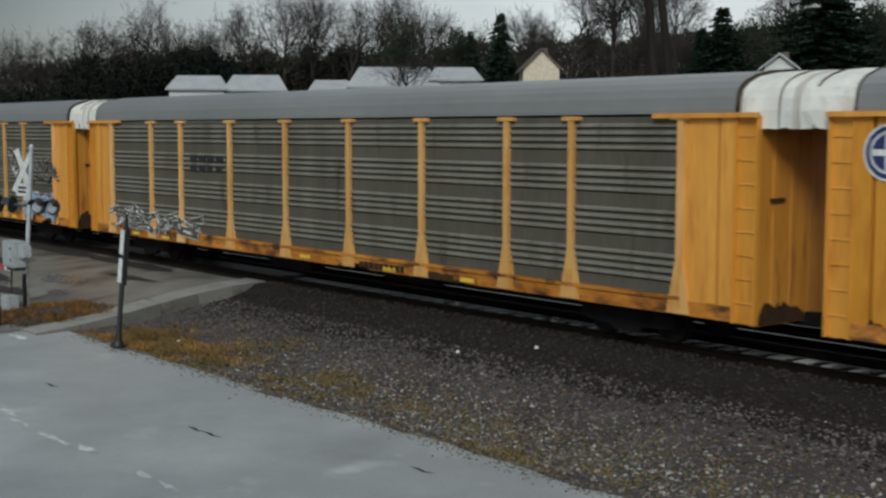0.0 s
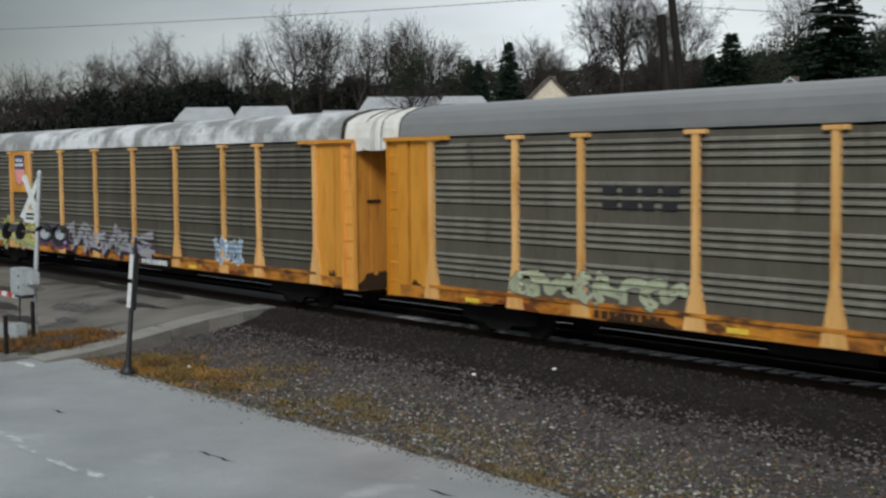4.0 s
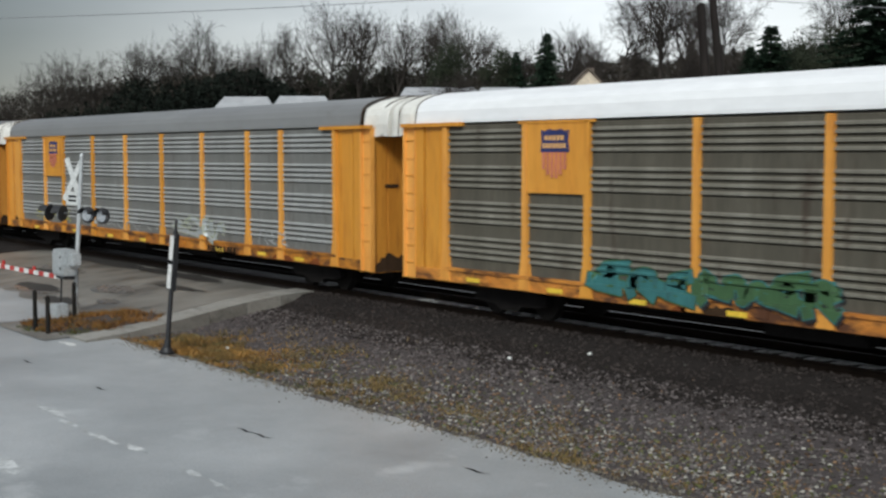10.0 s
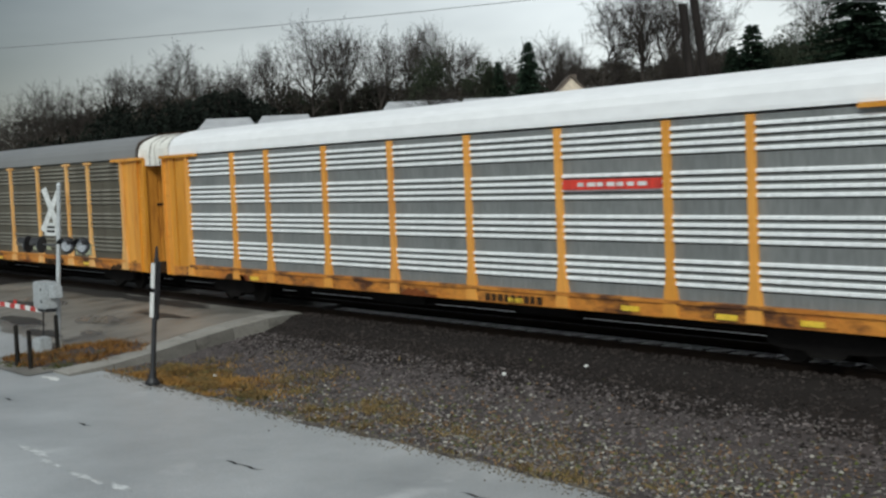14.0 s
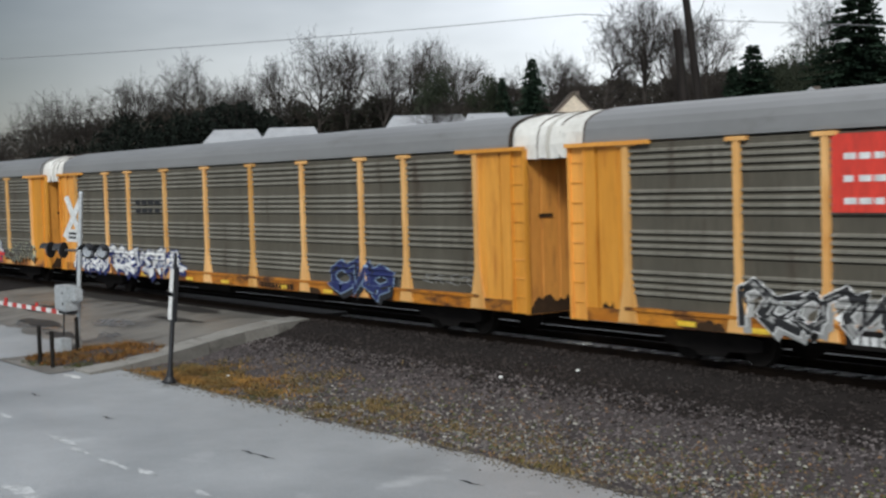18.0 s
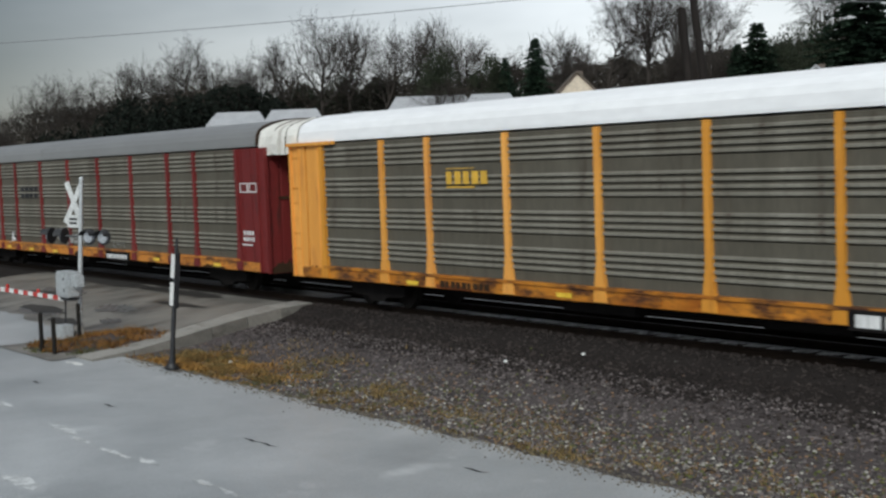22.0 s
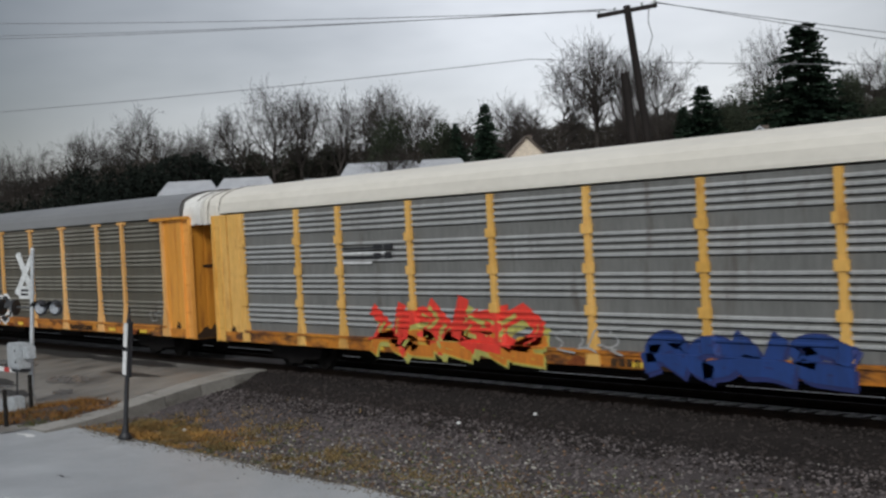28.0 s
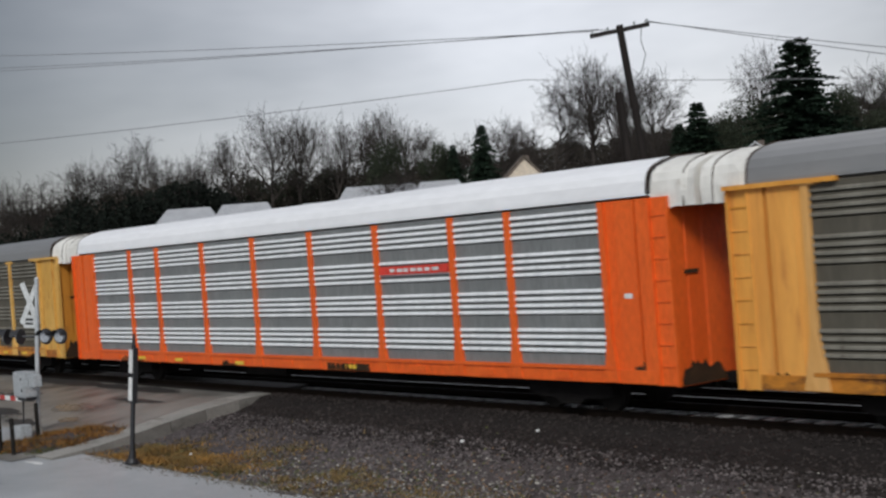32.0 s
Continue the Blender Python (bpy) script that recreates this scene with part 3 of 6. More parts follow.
def build_crossing():
    bm = bmesh.new()
    ys = np.arange(11.0, 18.9, 0.6)
    left = [bm.verts.new((-52, y, crossing_z(y))) for y in ys]
    right = [bm.verts.new((crossing_edge(y) - 1.0, y, crossing_z(y))) for y in ys]
    for i in range(len(ys) - 1):
        bm.faces.new((left[i], right[i], right[i + 1], left[i + 1]))
    tagged(part("crossing_road", bm, M["crossing"]), "stained concrete and asphalt road rising to the crossing", "road", kind="structure")
    bm = bmesh.new()
    for k in range(5):
        a, b = -52 + k * 4.0, -52 + (k + 1) * 4.0 - 0.03
        box(bm, a, b, 19.5, 20.62, -0.2, 0.06)
    tagged(part("crossing_panels", bm, M["panel_black"]), "worn panels between the rails of the crossing", "pavement", kind="structure")
    bm = bmesh.new()
    rng = random.Random(12)
    xs = np.arange(-60, -34.3, 0.5)
    low, high = [bm.verts.new((x, 10.9, crossing_z(10.9) + 0.008)) for x in xs], []
    for x in xs:
        y = 13.3 - 0.05 * (x + 34) + 0.5 * noise.noise(Vector((x * 0.5, 8, 0))) - 0.9 * rise((x + 36.5) / 2.2) + 0.08 * rng.uniform(-1, 1)
        high.append(bm.verts.new((x, y, crossing_z(y) + 0.008)))
    rows = [low]
    for f in (0.25, 0.5, 0.75):
        rows.append([bm.verts.new((p.co.x, p.co.y + f * (q.co.y - p.co.y), crossing_z(p.co.y + f * (q.co.y - p.co.y)) + 0.012)) for p, q in zip(low, high)])
    rows.append(high)
    for near, far in zip(rows, rows[1:]):
        for i in range(len(xs) - 1):
            bm.faces.new((near[i], near[i + 1], far[i + 1], far[i]))
    tagged(part("apron", bm, M["asphalt"]), "pale wet strip of road before the crossing", "road", kind="structure")
    # stains; the two long ones past y 18 paint the train's shade
    for x, y, lx, ly in ((-41.0, 14.5, 2.4, 0.35), (-37.3, 13.9, 1.5, 0.28), (-43.7, 15.8, 2.6, 0.4), (-38.5, 18.2, 3.5, 0.5), (-45.0, 18.3, 4.0, 0.6), (-35.5, 16.8, 1.6, 0.25)):
        bm = bmesh.new()
        ring = [bm.verts.new((x + lx * math.cos(q * 0.3491) * rng.uniform(0.6, 1.15), y + ly * math.sin(q * 0.3491) * rng.uniform(0.5, 1.2), 0)) for q in range(18)]
        for v in ring:
            v.co.z = crossing_z(v.co.y) + 0.018
        bm.faces.new(ring)
        tagged(part("oil_stain", bm, M["panel_black"]), "dark patch on the crossing road, stains and painted shade along the train", "stain", group="stains on the crossing")
    walkway = thing("sidewalk", "pale concrete walk along the crossing road", "pavement", kind="structure")
    for k in range(6):
        y0, y1 = 11.7 + k * 1.22, 11.7 + (k + 1) * 1.22 - 0.02
        bm = bmesh.new()
        v = []
        for y in (y0, y1):
            for dx, dz in ((-1.0, 0.03), (0.0, 0.03), (0.06, -0.35), (-1.0, -0.35)):
                v.append(bm.verts.new((crossing_edge(y) + dx, y, crossing_z(y) + dz)))
        for f in ((0, 1, 5, 4), (1, 2, 6, 5), (2, 3, 7, 6), (3, 0, 4, 7), (3, 2, 1, 0), (4, 5, 6, 7)):
            bm.faces.new([v[i] for i in f]).material_index = 0 if f == (0, 1, 5, 4) else 1
        part("slab", bm, [M["concrete"], M["crossing"]], walkway)


def build_second_track():
    """The rails of the next track, seen under the train."""
    track = thing("railway_track", "second railway track beyond the train", "track", kind="structure")
    for y in (22.9, 24.335):
        bm = bmesh.new()
        strip(bm, [(y - 0.036, -0.08), (y + 0.036, -0.08), (y + 0.036, -0.115), (y + 0.01, -0.13), (y + 0.01, -0.22), (y + 0.07, -0.245), (y + 0.07, -0.36), (y - 0.07, -0.36), (y - 0.07, -0.245), (y - 0.01, -0.22), (y - 0.01, -0.13), (y - 0.036, -0.115)],
              -400, 200, [0] + [1] * 11, True)
        part("rail", bm, [M["bright_steel"], M["rust"]], track)


def build_track():
    track = thing("railway_track", "railway track with steel rails on concrete ties", "track", kind="structure")
    for y in (TRACK - 0.7175, TRACK + 0.7175):
        bm = bmesh.new()
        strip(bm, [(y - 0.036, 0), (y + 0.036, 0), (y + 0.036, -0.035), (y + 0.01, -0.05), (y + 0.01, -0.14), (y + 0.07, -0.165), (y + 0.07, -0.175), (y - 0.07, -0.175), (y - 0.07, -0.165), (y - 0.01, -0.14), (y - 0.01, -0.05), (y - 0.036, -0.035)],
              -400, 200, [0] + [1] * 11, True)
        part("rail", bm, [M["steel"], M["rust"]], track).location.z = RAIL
    bm = bmesh.new()
    strip(bm, [(TRACK - 1.28, -0.40), (TRACK - 1.28, -0.235), (TRACK - 1.0, -0.20), (TRACK - 0.5, -0.18), (TRACK + 0.4, -0.18), (TRACK + 1.24, -0.18), (TRACK + 1.28, -0.215), (TRACK + 1.28, -0.40)], -0.10, 0.10, None, True)
    tie = meshed("tie", bm, M["tie"])
    for k in range(60):
        part("tie", tie, None, track).matrix_basis = pose(-38 + k * 0.6, 0, RAIL)


# ---- the train ----
POSTS = [-12.15, -9.30, -7.35, -4.41, -1.47, 1.47, 4.41, 7.35, 9.30, 12.15]
SILL0, SILL1, TOP = 0.86, 1.20, 4.50
MESHES = {}


def kept(key, make):
    if key not in MESHES:
        MESHES[key] = make()
    return MESHES[key]


def along(u):
    """Metres along a car from a number of bays."""
    if u < 0:
        return POSTS[0] + u * 1.5
    i = min(int(u), 8)
    return POSTS[i] + (u - i) * (POSTS[i + 1] - POSTS[i])


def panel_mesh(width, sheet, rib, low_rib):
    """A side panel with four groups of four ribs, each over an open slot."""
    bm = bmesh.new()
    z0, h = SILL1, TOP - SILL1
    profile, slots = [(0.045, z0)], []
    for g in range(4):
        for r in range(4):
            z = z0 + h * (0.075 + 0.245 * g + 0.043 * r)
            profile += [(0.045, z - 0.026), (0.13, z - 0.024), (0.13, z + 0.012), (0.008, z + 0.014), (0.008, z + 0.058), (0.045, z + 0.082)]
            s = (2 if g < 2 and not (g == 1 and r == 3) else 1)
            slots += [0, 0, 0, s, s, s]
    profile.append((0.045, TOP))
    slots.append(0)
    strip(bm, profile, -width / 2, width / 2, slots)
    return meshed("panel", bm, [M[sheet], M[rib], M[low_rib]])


def post_mesh(style, paint):
    bm = bmesh.new()
    if style == "cap":
        outline = [(-0.27, SILL0 + 0.02), (0.27, SILL0 + 0.02), (0.10, SILL0 + 0.85), (0.07, SILL0 + 1.0), (0.07, TOP - 0.06), (-0.07, TOP - 0.06), (-0.07, SILL0 + 1.0), (-0.10, SILL0 + 0.85)]
        prism(bm, outline, -0.05, 0.06)
        box(bm, -0.24, 0.24, -0.07, 0.06, TOP - 0.06, TOP + 0.02)
    else:
        outline = [(-0.2, SILL0 + 0.02), (0.2, SILL0 + 0.02), (0.10, SILL0 + 0.7), (0.075, SILL0 + 0.9), (0.075, TOP), (-0.075, TOP), (-0.075, SILL0 + 0.9), (-0.10, SILL0 + 0.7)]
        prism(bm, outline, -0.05, 0.06)
        if style == "pad":
            for z in (1.9, 2.75, 3.55):
                box(bm, -0.14, 0.14, -0.075, 0.0, z, z + 0.2)
    return meshed("post", bm, M[paint])


ROOF = [(0.0, TOP + 0.05), (0.0, TOP + 0.12), (0.03, TOP + 0.34), (0.10, TOP + 0.50), (0.26, TOP + 0.62), (0.55, TOP + 0.73), (0.95, TOP + 0.81), (1.6, TOP + 0.85)]


def roof_mesh(paint, half, inset=0.0, drop=0.0):
    bm = bmesh.new()
    near = [(inset + y * (1.6 - inset) / 1.6, z - drop) for y, z in ROOF]
    if inset:
        near[0] = (inset, TOP - 0.22)
    profile = near + [(3.2 - y, z) for y, z in near[-2::-1]]
    strip(bm, profile, -half, half, None, True)
    return meshed("roof", bm, M[paint])


def hood_mesh(paint, seed):
    """The canvas-like hood over a car's end: a creased arch whose lower edge hangs unevenly below the roof."""
    rng = random.Random(seed + 40)
    bm = bmesh.new()
    near = [(0.09 + y * 1.51 / 1.6, z - 0.03) for y, z in ROOF]
    rows = []
    for n in range(8):
        x = 13.405 + n * 0.155
        dent = rng.uniform(-0.028, 0.02)
        half = [(near[0][0] + rng.uniform(-0.01, 0.02), TOP - rng.uniform(0.20, 0.235))] + [(y + dent + rng.uniform(-0.012, 0.012), z + 0.6 * dent + rng.uniform(-0.012, 0.012)) for y, z in near[1:]]
        rows.append([bm.verts.new((x, y, z)) for y, z in half + [(3.2 - y, z) for y, z in half[-2::-1]]])
    for a, b in zip(rows, rows[1:]):
        for i in range(len(a) - 1):
            bm.faces.new((a[i], b[i], b[i + 1], a[i + 1]))
    for row in (rows[0], rows[-1]):
        bm.faces.new(row)
    return meshed("roof_hood", bm, M[paint])


def upright(bm, line, z0, z1):
    """An outline of (x, y) drawn up from z0 to z1."""
    low, high = [bm.verts.new((x, y, z0)) for x, y in line], [bm.verts.new((x, y, z1)) for x, y in line]
    for k in range(len(line)):
        m = (k + 1) % len(line)
        bm.faces.new((low[k], low[m], high[m], high[k]))
    bm.faces.new(low)
    bm.faces.new(high)


def end_panel_mesh(paint):
    bm = bmesh.new()
    upright(bm, [(12.20, 0.02), (12.40, 0.02), (12.40, 0.008), (12.43, 0.008), (12.43, 0.02), (12.98, 0.02), (12.98, 0.24), (13.05, 0.24), (13.05, 0.0), (13.36, 0.0), (13.36, 0.27), (12.20, 0.27)], SILL0 + 0.02, TOP)
    return meshed("end_panel", bm, M[paint])


def ladder_mesh(paint):
    bm = bmesh.new()
    upright(bm, [(13.36, -0.02), (13.41, -0.02), (13.41, 0.05), (13.82, 0.05), (13.82, -0.02), (13.87, -0.02), (13.87, 0.10), (13.36, 0.10)], SILL0 - 0.02, TOP)
    return meshed("ladder", bm, M[paint])


def rung_mesh(paint):
    bm = bmesh.new()
    box(bm, -0.205, 0.205, 0.028, 0.045, 0, 0.024)
    return meshed("rung", bm, M[paint])


def door_mesh(paint):
    """One leaf of the folding end doors, set back a little from the corner, with shallow folds."""
    bm = bmesh.new()
    line = [(13.80, 0.102), (13.80, 0.50), (13.775, 0.51), (13.775, 0.55), (13.80, 0.56), (13.80, 1.02), (13.775, 1.03), (13.775, 1.07), (13.80, 1.08), (13.80, 1.585), (13.68, 1.585), (13.68, 0.102)]
    low, high = [bm.verts.new((x, y, SILL0 - 0.05)) for x, y in line], [bm.verts.new((x, y, TOP - 0.1)) for x, y in line]
    for k in range(len(line)):
        m = (k + 1) % len(line)
        bm.faces.new((low[k], low[m], high[m], high[k]))
    bm.faces.new(low)
    bm.faces.new(high)
    return meshed("end_door", bm, M[paint])


def ragged(rng, a, b, z0, z1, n=18):
    """The outline of a stain: flat below, torn above."""
    return [(a, z0), (b, z0)] + [(b + (a - b) * k / n, z0 + (z1 - z0) * rng.uniform(0.6, 1.0) * min(1, 0.25 + 2.2 * (1 - abs(2 * k / n - 1)))) for k in range(n + 1)]


def soil_ends(car, seed):
    """Soot round the couplings: torn stains low on the doors and on the corners, and a dark latch on each door."""
    rng = random.Random(seed + 77)
    for s in (-1, 1):
        bm = bmesh.new()
        prism(bm, ragged(rng, -0.7, 0.69, SILL0 - 0.04, SILL0 + rng.uniform(0.3, 0.7)), 0.0, 0.004)
        stain = part("soot_stain", bm, M["soot"], car, "black soot low on the end door")
        stain.matrix_basis = pose(s * 13.806, 0.82, 0, 0, 0, 90 * s)
        bm = bmesh.new()
        box(bm, s * 13.805, s * 13.83, 0.45, 0.85, 2.98, 3.06)
        part("latch", bm, M["soot"], car)
        if rng.random() < 0.75:
            a = s * rng.uniform(12.5, 12.7)
            bm = bmesh.new()
            prism(bm, ragged(rng, min(a, a + s * 0.45), max(a, a + s * 0.45), SILL0 + 0.03, SILL0 + rng.uniform(0.22, 0.5), 12), 0.012, 0.018)
            part("soot_stain", bm, M["soot"], car, "dark grime low on the corner panel")


def plate_mesh(paint):
    bm = bmesh.new()
    box(bm, 11.5, 13.87, -0.10, 0.04, TOP - 0.03, TOP + 0.055)
    return meshed("top_plate", bm, M[paint])


def sill_mesh(paint):
    bm = bmesh.new()
    box(bm, -13.34, 13.34, -0.02, 0.016, SILL0, SILL1 - 0.07)
    box(bm, -12.2, 12.2, -0.06, 0.10, SILL1 - 0.07, SILL1)
    for k in range(9):
        m = (POSTS[k] + POSTS[k + 1]) / 2
        box(bm, m - 0.25, m + 0.25, -0.045, 0.0, SILL0 + 0.06, SILL0 + 0.2)
    return meshed("side_sill", bm, M[paint])


def reflector_mesh():
    bm = bmesh.new()
    box(bm, -0.24, 0.24, -0.052, -0.047, 0, 0.10)
    return meshed("reflector", bm, M["reflector"])


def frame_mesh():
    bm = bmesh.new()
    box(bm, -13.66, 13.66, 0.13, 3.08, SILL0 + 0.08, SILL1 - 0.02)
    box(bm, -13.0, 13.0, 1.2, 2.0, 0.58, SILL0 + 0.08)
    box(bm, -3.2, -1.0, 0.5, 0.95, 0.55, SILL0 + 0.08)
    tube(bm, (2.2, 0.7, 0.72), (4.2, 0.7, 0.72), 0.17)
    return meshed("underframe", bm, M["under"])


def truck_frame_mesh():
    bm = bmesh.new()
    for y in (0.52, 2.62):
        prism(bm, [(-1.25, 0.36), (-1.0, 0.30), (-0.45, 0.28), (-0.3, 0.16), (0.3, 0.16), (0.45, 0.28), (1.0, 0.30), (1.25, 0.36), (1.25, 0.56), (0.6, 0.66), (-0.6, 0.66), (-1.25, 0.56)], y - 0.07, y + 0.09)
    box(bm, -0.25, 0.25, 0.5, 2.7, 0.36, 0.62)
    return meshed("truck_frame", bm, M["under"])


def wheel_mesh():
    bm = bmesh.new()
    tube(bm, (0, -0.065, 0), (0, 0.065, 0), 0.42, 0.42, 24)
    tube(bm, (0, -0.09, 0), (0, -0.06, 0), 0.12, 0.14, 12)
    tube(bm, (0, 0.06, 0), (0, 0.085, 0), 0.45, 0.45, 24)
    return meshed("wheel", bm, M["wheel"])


def coupler_mesh():
    bm = bmesh.new()
    box(bm, 13.5, 14.5, 1.52, 1.68, 0.74, 0.96)
    box(bm, 14.3, 14.56, 1.42, 1.78, 0.68, 1.0)
    return meshed("coupler", bm, M["under"])


def mirrored(mesh, name):
    me = mesh.copy()
    me.transform(Matrix.Diagonal((-1, 1, 1, 1)))
    me.flip_normals()
    me.name = name
    return me


def glyph(letter, offset):
    """One letter of the built-in font as a mesh, scaled to a unit square."""
    curve = bpy.data.curves.new("letter", "FONT")
    curve.body, curve.size, curve.offset, curve.extrude, curve.resolution_u = letter, 1.0, offset, 0.0, 2
    ob = bpy.data.objects.new("letter", curve)
    me = bpy.data.meshes.new_from_object(ob)
    bpy.data.objects.remove(ob)
    return me


def spray(car, u0, u1, z0, z1, fill, line, word, seed):
    """A sprayed word that can be read: outlined letters, each a part, a little uneven in height and lean."""
    rng = random.Random(seed * 31 + 4)
    x0, x1 = along(u0), along(u1)
    mats = [M[line], M[fill]]
    piece = new("graffiti")
    piece.parent = car
    piece["label"] = "sprayed block lettering"
    shares = [0.55 if c in "I1" else 1.0 for c in word]
    x = x0
    for c, share in zip(word, shares):
        w = (x1 - x0) * share / sum(shares)
        low, tall, lean = rng.uniform(-0.03, 0.05) * (z1 - z0), (z1 - z0) * rng.uniform(0.92, 1.06), rng.uniform(-0.08, 0.12)
        bm = bmesh.new()
        for slot, grown, y in ((0, 0.11, 0.0), (1, 0.05, -0.006)):
            me = glyph(c, grown)
            if slot == 0:
                lo = [min(v.co[i] for v in me.vertices) for i in (0, 1)]
                hi = [max(v.co[i] for v in me.vertices) for i in (0, 1)]
            for v in me.vertices:
                p, q, d = v.co
                f = (q - lo[1]) / (hi[1] - lo[1])
                v.co = (x - 0.02 * w + (p - lo[0]) / (hi[0] - lo[0]) * w * 1.04 + lean * (f - 0.5) * tall, y, z0 + low + f * tall)
            for face in me.polygons:
                face.material_index = slot
            bm.from_mesh(me)
            bpy.data.meshes.remove(me)
        drape(bm)
        part("letter", bm, mats, piece)
        x += w
    return piece


def bars(car, name, x0, x1, z0, z1, rows, per, paint, y=-0.008, seed=1):
    """Writing that stays plain bars, each a part."""
    rng = random.Random(seed)
    h = (z1 - z0) / (rows * 1.6 - 0.6)
    step = (x1 - x0) / per
    for r in range(rows):
        z = z1 - h - r * h * 1.6
        for k in range(per):
            bm = bmesh.new()
            box(bm, x0 + k * step, x0 + (k + rng.uniform(0.6, 0.85)) * step, y - 0.004, y, z, z + h)
            part(name, bm, M[paint], car)


def ribbon(bm, points, width, y, slot):
    """A stroke of a spray can: one unbroken band along a line, mitred at each turn."""
    pts = [points[0]]
    for p in points[1:]:
        if math.hypot(p[0] - pts[-1][0], p[1] - pts[-1][1]) > 0.012:
            pts.append(p)
    if len(pts) < 2:
        return
    ways = []
    for (ax, az), (bx, bz) in zip(pts, pts[1:]):
        d = math.hypot(bx - ax, bz - az)
        ways.append(((bx - ax) / d, (bz - az) / d))
    half, left, right = width / 2, [], []
    for i, (x, z) in enumerate(pts):
        a, b = ways[max(i - 1, 0)], ways[min(i, len(ways) - 1)]
        nx, nz = -(a[1] + b[1]), a[0] + b[0]
        size = math.hypot(nx, nz) or 1.0
        reach = half * min(2.0 / max(size, 0.3), 1.5)
        nx, nz = nx / size * reach, nz / size * reach
        push = -0.7 * half if i == 0 else (0.7 * half if i == len(pts) - 1 else 0.0)
        x, z = x + b[0] * push, z + b[1] * push
        left.append((x + nx, z + nz))
        right.append((x - nx, z - nz))
    rows = [[bm.verts.new((x, y, z)) for x, z in row] for row in (left, right)]
    for i in range(len(pts) - 1):
        bm.faces.new((rows[0][i], rows[1][i], rows[1][i + 1], rows[0][i + 1])).material_index = slot


RIBS = [SILL1 + (TOP - SILL1) * (0.075 + 0.245 * g + 0.043 * r) for g in range(4) for r in range(4)]


def side_y(x, z):
    """How far out the side of a car stands: sill, posts with their flared feet, ribs or sheet."""
    if z < SILL1 + 0.004:
        return -0.062
    half = 0.095 if z > SILL0 + 0.85 else 0.28 - 0.18 * (z - SILL0) / 0.85
    if any(abs(x - p) < half + 0.012 for p in POSTS):
        return -0.052
    for r in RIBS:
        if r - 0.001 < z < r + 0.083:
            return 0.045 - 0.037 * min(1, max(0, min((z - r) / 0.022, (r + 0.082 - z) / 0.024)))
    return 0.045


def drape(bm):
    """Lay sheets of paint, whose y is their order, on the side of a car: cut along ribs and posts, and press on."""
    xs, zs = [v.co.x for v in bm.verts], [v.co.z for v in bm.verts]
    cuts = [((0, 0, z), (0, 0, 1)) for r in RIBS for z in (r, r + 0.022, r + 0.058, r + 0.082) if min(zs) < z < max(zs)]
    cuts += [((0, 0, z), (0, 0, 1)) for z in (SILL1, SILL1 + 0.006, SILL0 + 0.86) if min(zs) < z < max(zs)]
    cuts += [((p + d, 0, 0), (1, 0, 0)) for p in POSTS for d in (-0.27, -0.18, -0.12, -0.095, 0.095, 0.12, 0.18, 0.27) if min(xs) < p + d < max(xs)]
    for at, way in cuts:
        bmesh.ops.bisect_plane(bm, geom=bm.verts[:] + bm.edges[:] + bm.faces[:], plane_co=at, plane_no=way)
    for v in bm.verts:
        v.co.y += side_y(v.co.x, v.co.z) - 0.003


# skeletons of sprayed shapes in a unit square: bars, arches, bowls, hooks and loops, no letters
FORMS = [
    [[(0.30, 0.0), (0.05, 0.45), (0.55, 0.70), (0.25, 1.0)], [(0.1, 0.5), (0.95, 0.25)]],
    [[(0.1, 0.05), (0.15, 0.8), (0.5, 1.0), (0.9, 0.7), (0.6, 0.35), (1.0, 0.0)]],
    [[(0.95, 0.7), (0.5, 1.0), (0.05, 0.7), (0.45, 0.45), (0.2, 0.1), (0.95, 0.05)]],
    [[(0.5, 0.02), (0.1, 0.3), (0.12, 0.75), (0.5, 1.0), (0.88, 0.72), (0.88, 0.28), (0.5, 0.02)]],
    [[(0.9, 1.0), (0.2, 0.8), (0.75, 0.5), (0.35, 0.2), (0.05, 0.35)], [(0.35, 0.2), (0.95, 0.0)]],
    [[(0.0, 0.75), (0.3, 0.95), (0.4, 0.05), (0.75, 0.8), (1.0, 0.55)]],
    [[(0.25, 0.0), (0.15, 0.6), (0.6, 0.95), (0.9, 0.55), (0.2, 0.45)], [(0.45, 0.45), (0.85, 0.0)]],
    [[(0.05, 0.9), (0.35, 0.5), (0.1, 0.1), (0.6, 0.3), (0.95, 0.05)], [(0.6, 0.3), (0.75, 1.0)]],
]


def softened(line):
    out = [line[0]]
    for (ax, az), (bx, bz) in zip(line, line[1:]):
        out += [(ax * 0.75 + bx * 0.25, az * 0.75 + bz * 0.25), (ax * 0.25 + bx * 0.75, az * 0.25 + bz * 0.75)]
    return out + [line[-1]]


